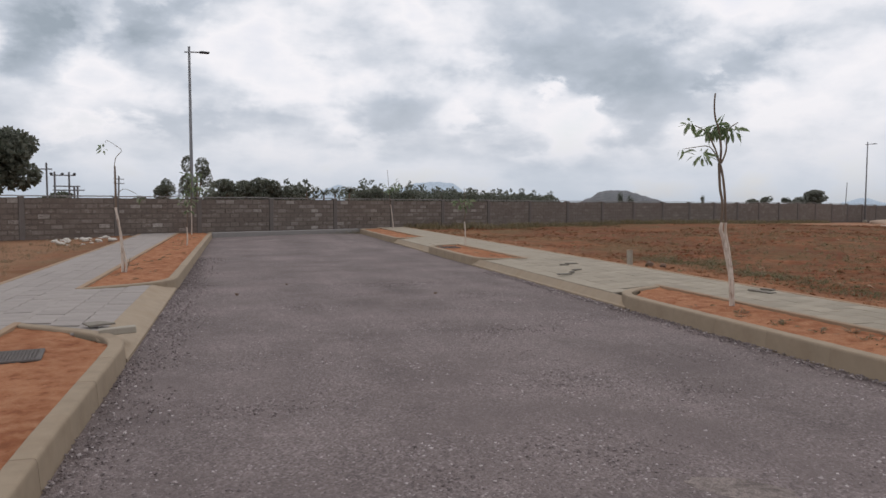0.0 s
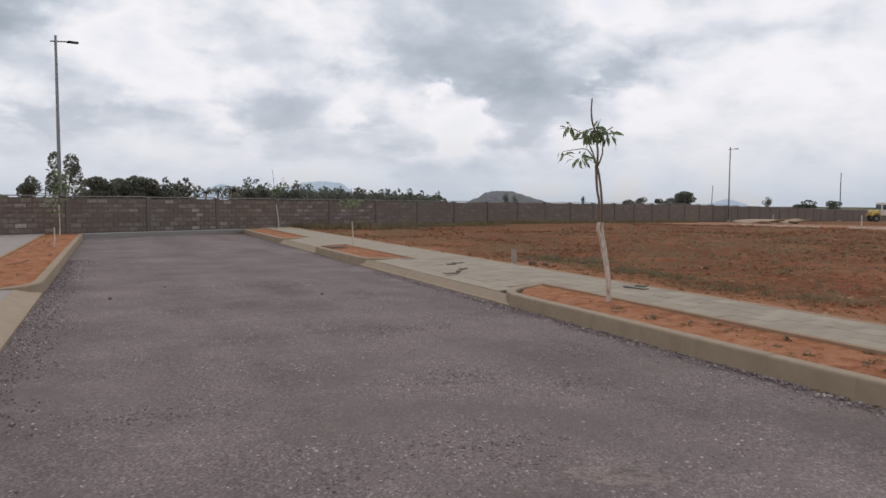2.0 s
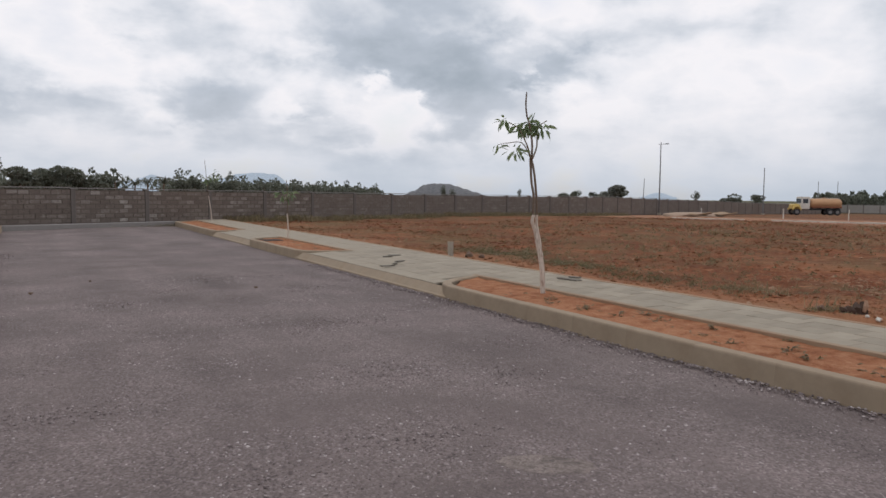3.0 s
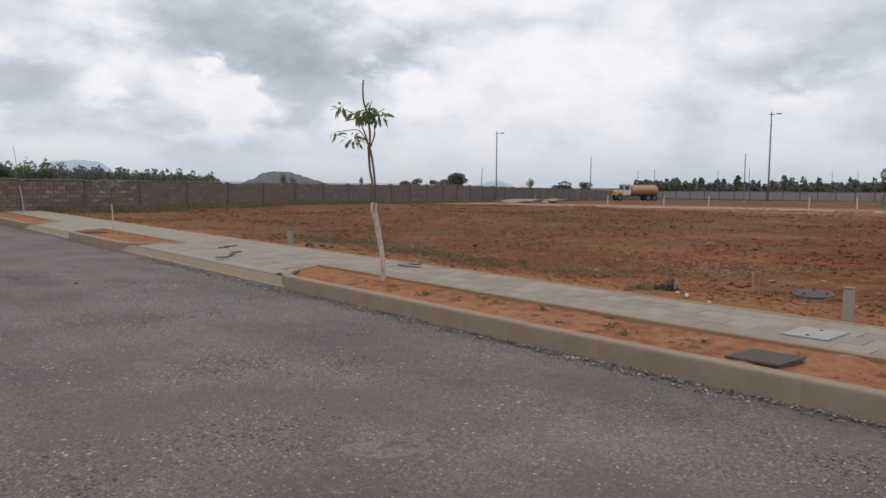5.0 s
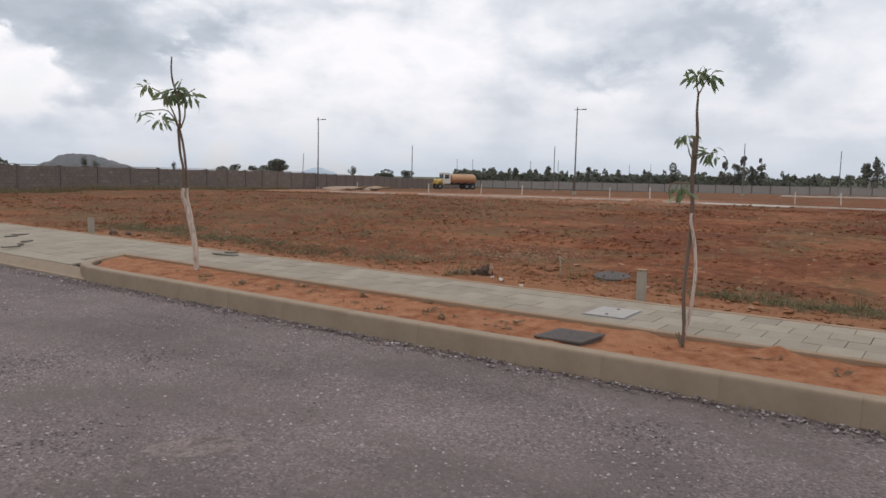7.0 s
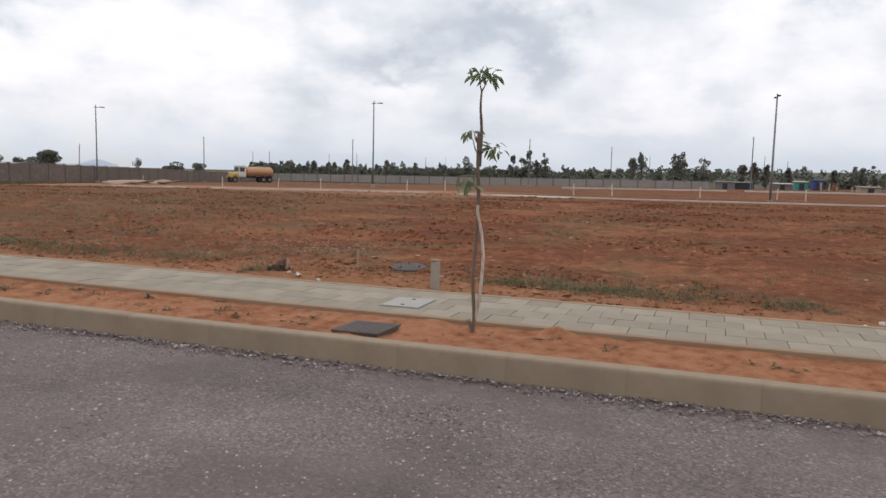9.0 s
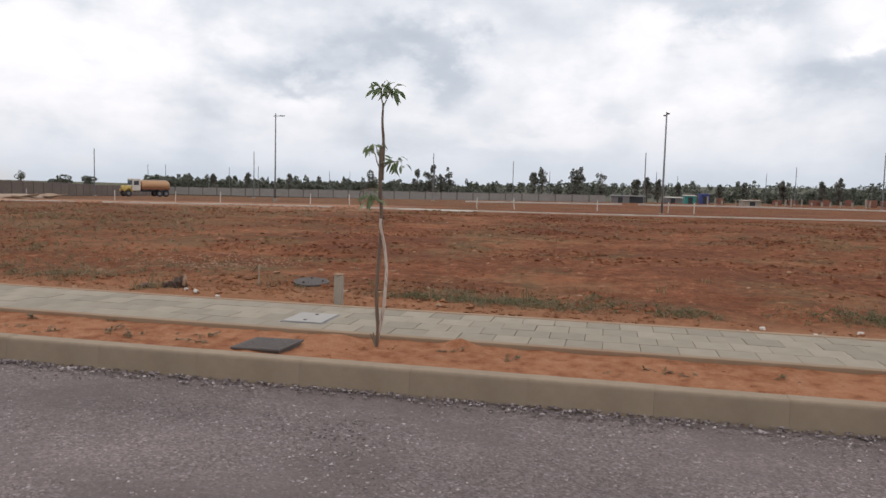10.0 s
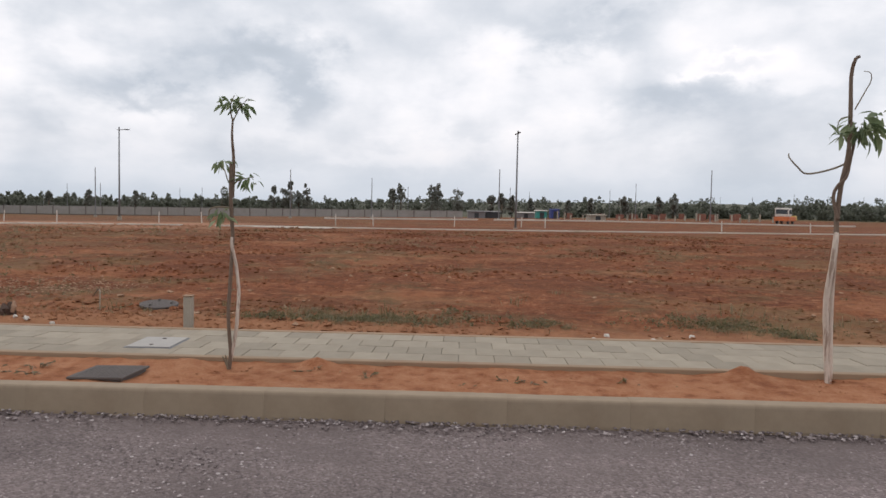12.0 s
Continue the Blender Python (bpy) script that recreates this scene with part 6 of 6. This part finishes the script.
def site_truck(az, dist, yaw):
    x, y, z = far(az, dist)
    t = thing("tipper_truck", pose(x, y, z + 0.02, 0, 0, yaw), "small parked tipper truck with white cab and orange body", "truck")
    bm = bmesh.new()
    box(bm, -1.6, 1.6, -1.0, 1.0, 0.45, 1.05, 0.04)
    part("body", bm, ORANGE, t, "orange truck body")
    bm = bmesh.new()
    box(bm, 0.1, 1.5, -0.95, 0.95, 1.054, 2.3, 0.08)
    cab = part("cab", bm, CREAM, t, "white cab")
    for s in (-1, 1):
        bm = bmesh.new()
        box(bm, 0.3, 1.3, s * 0.956 - 0.005, s * 0.956 + 0.005, 1.45, 2.05, 0.004)
        part("side_window", bm, GLASS, cab)
        for xx in (-1.05, 1.0):
            wheel(t, xx, s * 0.75, 0.36, 0.22)
    bm = bmesh.new()
    box(bm, 1.503, 1.512, -0.8, 0.8, 1.45, 2.08, 0.003)
    part("windscreen", bm, GLASS, cab)
    bm = bmesh.new()
    box(bm, -2.9, -1.62, -0.8, 0.8, 0.55, 1.2, 0.05)
    part("tipper_tray", bm, YELLOW, t, "dull yellow tray")


site_truck(112.9, 118, 140)


def shed(az, dist, w, d, h, mat, label, yaw, roof=None):
    x, y, z = far(az, dist)
    s = thing("site_shed", pose(x, y, z, 0, 0, yaw), label, "shed", "site sheds")
    bm = bmesh.new()
    box(bm, -w / 2, w / 2, -d / 2, d / 2, 0, h, 0.02)
    part("wall", bm, mat, s)
    bm = bmesh.new()
    box(bm, -w / 2 - 0.2, w / 2 + 0.2, -d / 2 - 0.2, d / 2 + 0.2, h + 0.004, h + 0.08, 0.01, pose(0, 0, 0, 2, 0, 0))
    part("roof", bm, roof or SHEET, s)
    bm = bmesh.new()
    box(bm, -0.4, 0.4, -d / 2 - 0.02, -d / 2 - 0.004, 0, h * 0.8)
    part("door", bm, DARK, s)


shed(90.9, 140, 3.2, 2.5, 1.25, SHEET, "low grey sheet-metal site shed", -88)
shed(92.1, 142, 2.8, 2.5, 1.2, DARK, "low dark sheet-metal site shed", -88)
shed(94.6, 150, 3.4, 2.4, 1.1, SHEET, "long low site shed with a white roof", -85, WHITE_PAINT)
shed(95.8, 144, 1.9, 2.0, 1.45, TEAL, "teal sheet-metal cabin with a white roof", -84, WHITE_PAINT)
shed(96.8, 146, 1.5, 2.0, 1.75, BLUE, "dark blue site container", -83, BLUE)
shed(99.9, 120, 2.6, 2.0, 0.75, BOLLARD, "grey concrete water trough", -80, BOLLARD)
for i in range(11):
    az, d = 98 + i * 1.15 + rng.uniform(-0.3, 0.3), 150 + rng.uniform(-12, 12)
    x, y, z = far(az, d)
    ob = thing("brick_stack", pose(x, y, z, 0, 0, rng.uniform(-30, 30)), "stack of red bricks on pallets", "brick stack", "brick stacks")
    for k in range(3):
        bm = bmesh.new()
        hh = rng.uniform(0.7, 1.2)
        box(bm, k * 0.75 - 1.1, k * 0.75 - 0.42, -0.5, 0.5, 0.0, hh, 0.02)
        part("pallet_load", bm, BRICK, ob)


for i in range(26):
    az, d = 97 + i * 0.62 + rng.uniform(-0.3, 0.3), 128 + rng.uniform(-8, 14)
    x, y, z = far(az, d)
    ob = thing("concrete_post", pose(x, y, z, rng.uniform(-3, 3), rng.uniform(-3, 3), rng.uniform(0, 90)), "short rough concrete post of an unfinished building", "post", "concrete posts on the site")
    h = rng.uniform(0.5, 1.35)
    bm = bmesh.new()
    box(bm, -0.11, 0.11, -0.11, 0.11, -0.2, h, 0.015)
    part("shaft", bm, BOLLARD, ob)
    bm = bmesh.new()
    for u, v in ((-0.06, -0.06), (0.06, 0.06), (-0.06, 0.06)):
        tube(bm, [(u, v, h - 0.1), (u, v, h + rng.uniform(0.1, 0.35))], 0.012, 5)
    part("reinforcement", bm, IRON, ob)
for i in range(9):
    thin_pole(103.5 + i * 1.75 + rng.uniform(-0.5, 0.5), 285 + rng.uniform(-40, 40), 6.6)


def transformer_frame(az, dist):
    x, y, z = far(az, dist)
    ob = thing("transformer_frame", pose(x, y, z, 0, 0, -az), "steel pole frame of a power transformer behind the wall", "power pole")
    for u, h in ((-1.9, 5.4), (-1.2, 4.5), (0.1, 4.5), (0.55, 3.1), (0.85, 3.1)):
        bm = bmesh.new()
        tube(bm, [(u, 0, 0), (u, 0, h)], 0.09, 8)
        part("pole", bm, STEEL, ob)
    for z0, a, b in ((4.1, -1.6, 0.7), (3.0, -1.4, 1.1), (2.6, -1.4, 1.5), (4.7, -2.4, -1.4)):
        bm = bmesh.new()
        box(bm, a, b, -0.06, 0.06, z0, z0 + 0.12, 0.01)
        part("crossarm", bm, STEEL, ob)
    for u in (-1.5, -0.5, 0.6):
        bm = bmesh.new()
        tube(bm, [(u, 0, 4.22), (u, 0, 4.32), (u, 0, 4.42)], [0.1, 0.18, 0.08], 10)
        part("insulator", bm, DARK, ob)


transformer_frame(-10.3, 85)
for az, d, h in ((-7.2, 95, 4.6), (-3.2, 110, 3.6)):
    x, y, z = far(az, d)
    ob = thing("power_pole", pose(x, y, z, 0, 2, -az), "thin power pole with short crossarms", "power pole", "power poles")
    bm = bmesh.new()
    tube(bm, [(0, 0, 0), (0, 0, h)], 0.09, 8)
    part("pole", bm, STEEL, ob)
    for z0 in (h - 0.4, h - 0.9):
        bm = bmesh.new()
        box(bm, -0.6, 0.6, -0.05, 0.05, z0, z0 + 0.09, 0.01)
        part("crossarm", bm, STEEL, ob)

# ---- trees in the distance ----
dark = "dark green bushy tree behind the boundary wall"
broadleaf_tree(*far(-15.2, 78), 8.5, 9.6, 1, "large dark green spreading tree behind the wall", 20, 300, trunk=0.1)
broadleaf_tree(*far(-11.2, 90), 2.5, 5.0, 2, "low dark rounded bush behind the wall", 8, 140, trunk=0.1)
broadleaf_tree(*far(-4.2, 120), 5.6, 4.2, 3, dark, 9, 160, trunk=0.2)
broadleaf_tree(*far(-6.0, 120), 2.9, 3.6, 4, "low scrubby tree behind the wall", 6, 90, mat=PALE_LEAF, trunk=0.2)
broadleaf_tree(*far(-2.0, 60), 4.9, 2.6, 6, "narrow leafy tree behind the wall near the lamp", 9, 150, trunk=0.2)
for i, (az, d, h, w) in enumerate(((0.4, 150, 7.2, 8), (1.6, 158, 6.8, 8), (3.0, 150, 6.9, 9), (4.3, 152, 6.7, 8), (2.3, 170, 6.8, 8), (10.2, 170, 6.3, 6), (11.2, 172, 6.4, 6), (13.3, 175, 6.0, 7), (22.3, 190, 6.6, 3), (29.7, 200, 5.6, 2.6), (30.3, 200, 4.8, 2.2), (23.9, 190, 4.0, 2.4))):
    broadleaf_tree(*far(az, d), h, w, 40 + i, dark, 9, 130, trunk=0.12, group="bushy trees behind the wall")
for i, (az, d, h) in enumerate(((6.0, 160, 5.2), (7.3, 165, 4.5), (8.0, 168, 4.8), (9.2, 160, 4.7), (5.5, 175, 5.0), (16.2, 190, 5.0))):
    coconut_palm(*far(az, d), h, 60 + i)
broadleaf_tree(*far(42.25, 190), 5.7, 8.2, 81, "spreading grey-green tree beyond the wall", 14, 110, mat=PALE_LEAF, trunk=0.3)
for i, (az, d, h, w) in enumerate(((39.4, 190, 4.4, 4.2), (40.9, 195, 4.0, 3.2), (38.7, 195, 4.2, 3.5), (50.6, 190, 4.2, 6.5), (35.4, 190, 4.6, 1.8), (48.2, 200, 5.0, 2.4), (57.5, 190, 3.9, 6.0), (52.4, 200, 3.8, 5), (86.3, 200, 4.2, 3.4), (71.9, 185, 6.8, 4.4))):
    broadleaf_tree(*far(az, d), h, w, 90 + i, "small dark tree beyond the far wall", 8, 110, trunk=0.2, group="small trees beyond the far wall")
for i, (az, h) in enumerate(((75.6, 7.2), (76.3, 7.0), (76.9, 8.4), (78.0, 7.8), (77.4, 6.2), (84.5, 7.4), (85.1, 8.2), (87.5, 7.6), (87.9, 8.0), (89.4, 7.6), (63.0, 5.6), (66.0, 5.4), (60.6, 5.0))):
    eucalyptus(*far(az, 185), h, 120 + i)
for i, (az, h, d) in enumerate(((92.0, 4.9, 160), (92.8, 5.0, 160), (93.6, 4.8, 162), (95.0, 4.6, 165), (97.8, 3.8, 160), (99.5, 4.3, 160), (101.9, 5.2, 160), (104.4, 4.4, 160), (105.4, 5.4, 170))):
    eucalyptus(*far(az, d), h, 150 + i, "gum trees by the site sheds")
wood_belt("woods_north", "dark belt of trees and palms beyond the wall", 9.5, 24.5, 185, 40, lambda t: 7.0 - 2.2 * t, 460, 1, 0.55)
wood_belt("woods_west", "dark belt of trees beyond the wall", -0.8, 6.0, 160, 30, lambda t: 6.6, 60, 2, 0.7)
wood_belt("woods_east", "dark green belt of trees beyond the far wall", 56, 82, 215, 60, lambda t: 4.4, 330, 3, 0.7)
wood_belt("woods_ridge", "scattered scrub trees along the low rise", 79, 134, 560, 80, lambda t: 7.6 + 4.6 * math.sin(min(1.0, t * 1.3) * 1.6), 300, 9, 1.3)
wood_belt("woods_south", "dark green belt of trees beyond the site sheds", 96, 132, 190, 50, lambda t: 2.3 + 1.5 * math.sin(t * 3.1), 330, 4, 0.7)

SCRUB = soil_material("scrub_slope", (0.165, 0.165, 0.13), (0.12, 0.125, 0.095), (0.205, 0.195, 0.155))
ROCKY = soil_material("rocky_hill", (0.19, 0.193, 0.205), (0.13, 0.138, 0.145), (0.30, 0.29, 0.29))
# pale blue of the far hills is distance haze put into their colour
HAZED_HILL = soil_material("hazed_far_hill", (0.36, 0.42, 0.48), (0.34, 0.40, 0.46), (0.38, 0.43, 0.48))
# weak bluish emission added so the far hills read as hazy
for hill_mat in (HAZED_HILL,):
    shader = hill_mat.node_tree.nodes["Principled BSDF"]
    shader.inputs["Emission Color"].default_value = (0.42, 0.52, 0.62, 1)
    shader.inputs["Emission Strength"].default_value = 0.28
hill("backdrop_hill", "pale blue-grey range of far hills", [(4.8, 0.0), (7.2, 0.012), (8.34, 0.0186), (9.4, 0.012), (10.3, 0.008), (12.6, 0.0136), (14.4, 0.0215), (15.64, 0.0232), (16.94, 0.0213), (18.2, 0.008), (19.8, 0.0)], 2500, 380, HAZED_HILL)
hill("hill_rocky", "bare grey rocky hill with a flat crest", [(26.5, -0.004), (27.3, 0.002), (28.2, 0.0101), (29.0, 0.0122), (29.9, 0.0119), (30.6, 0.0085), (31.2, 0.005), (32.0, 0.001), (33.0, -0.004)], 900, 120, ROCKY, 0.13)
hill("backdrop_low_hill", "pale blue low hill on the horizon", [(44.3, -0.003), (45.6, 0.0024), (46.9, -0.003)], 1800, 200, HAZED_HILL)
hill("hill_scrub", "low scrub-covered rise behind the site", [(78, -0.002), (82, 0.002), (90, 0.0045), (98, 0.0075), (106, 0.009), (118, 0.0095), (130, 0.009), (140, 0.0)], 650, 260, SCRUB)

# ---- footpaths and walls, piece by piece ----
footpath("footpath_east", BED_R, WALK_R, 1, CROSS_R, TILE, "greenish grey square paving slabs in half bond with pale edging", -6, 17, BEDDING)
footpath("footpath_west", BED_L, WALK_L, -1, CROSS_L, TILE_GREY, "pale grey square paving slabs with concrete edging", 8, 24, BEDDING_PALE)
boundary_wall("wall_north", WALL_A, WALL_D, -12, 50, wall_top, 26, "long grey hollow-block boundary wall with concrete posts", (-1, 0, 1, 2))
FAR_A = WALL_A + WALL_D * (PANEL * 50)
FAR_D = (Vector((156.5, 3.0)) - FAR_A).normalized()
boundary_wall("wall_east", FAR_A, FAR_D, 0, 29, lambda n: -0.15 + 0.028 * n, 0, "far grey boundary wall with concrete posts", (), PANEL_GREY)
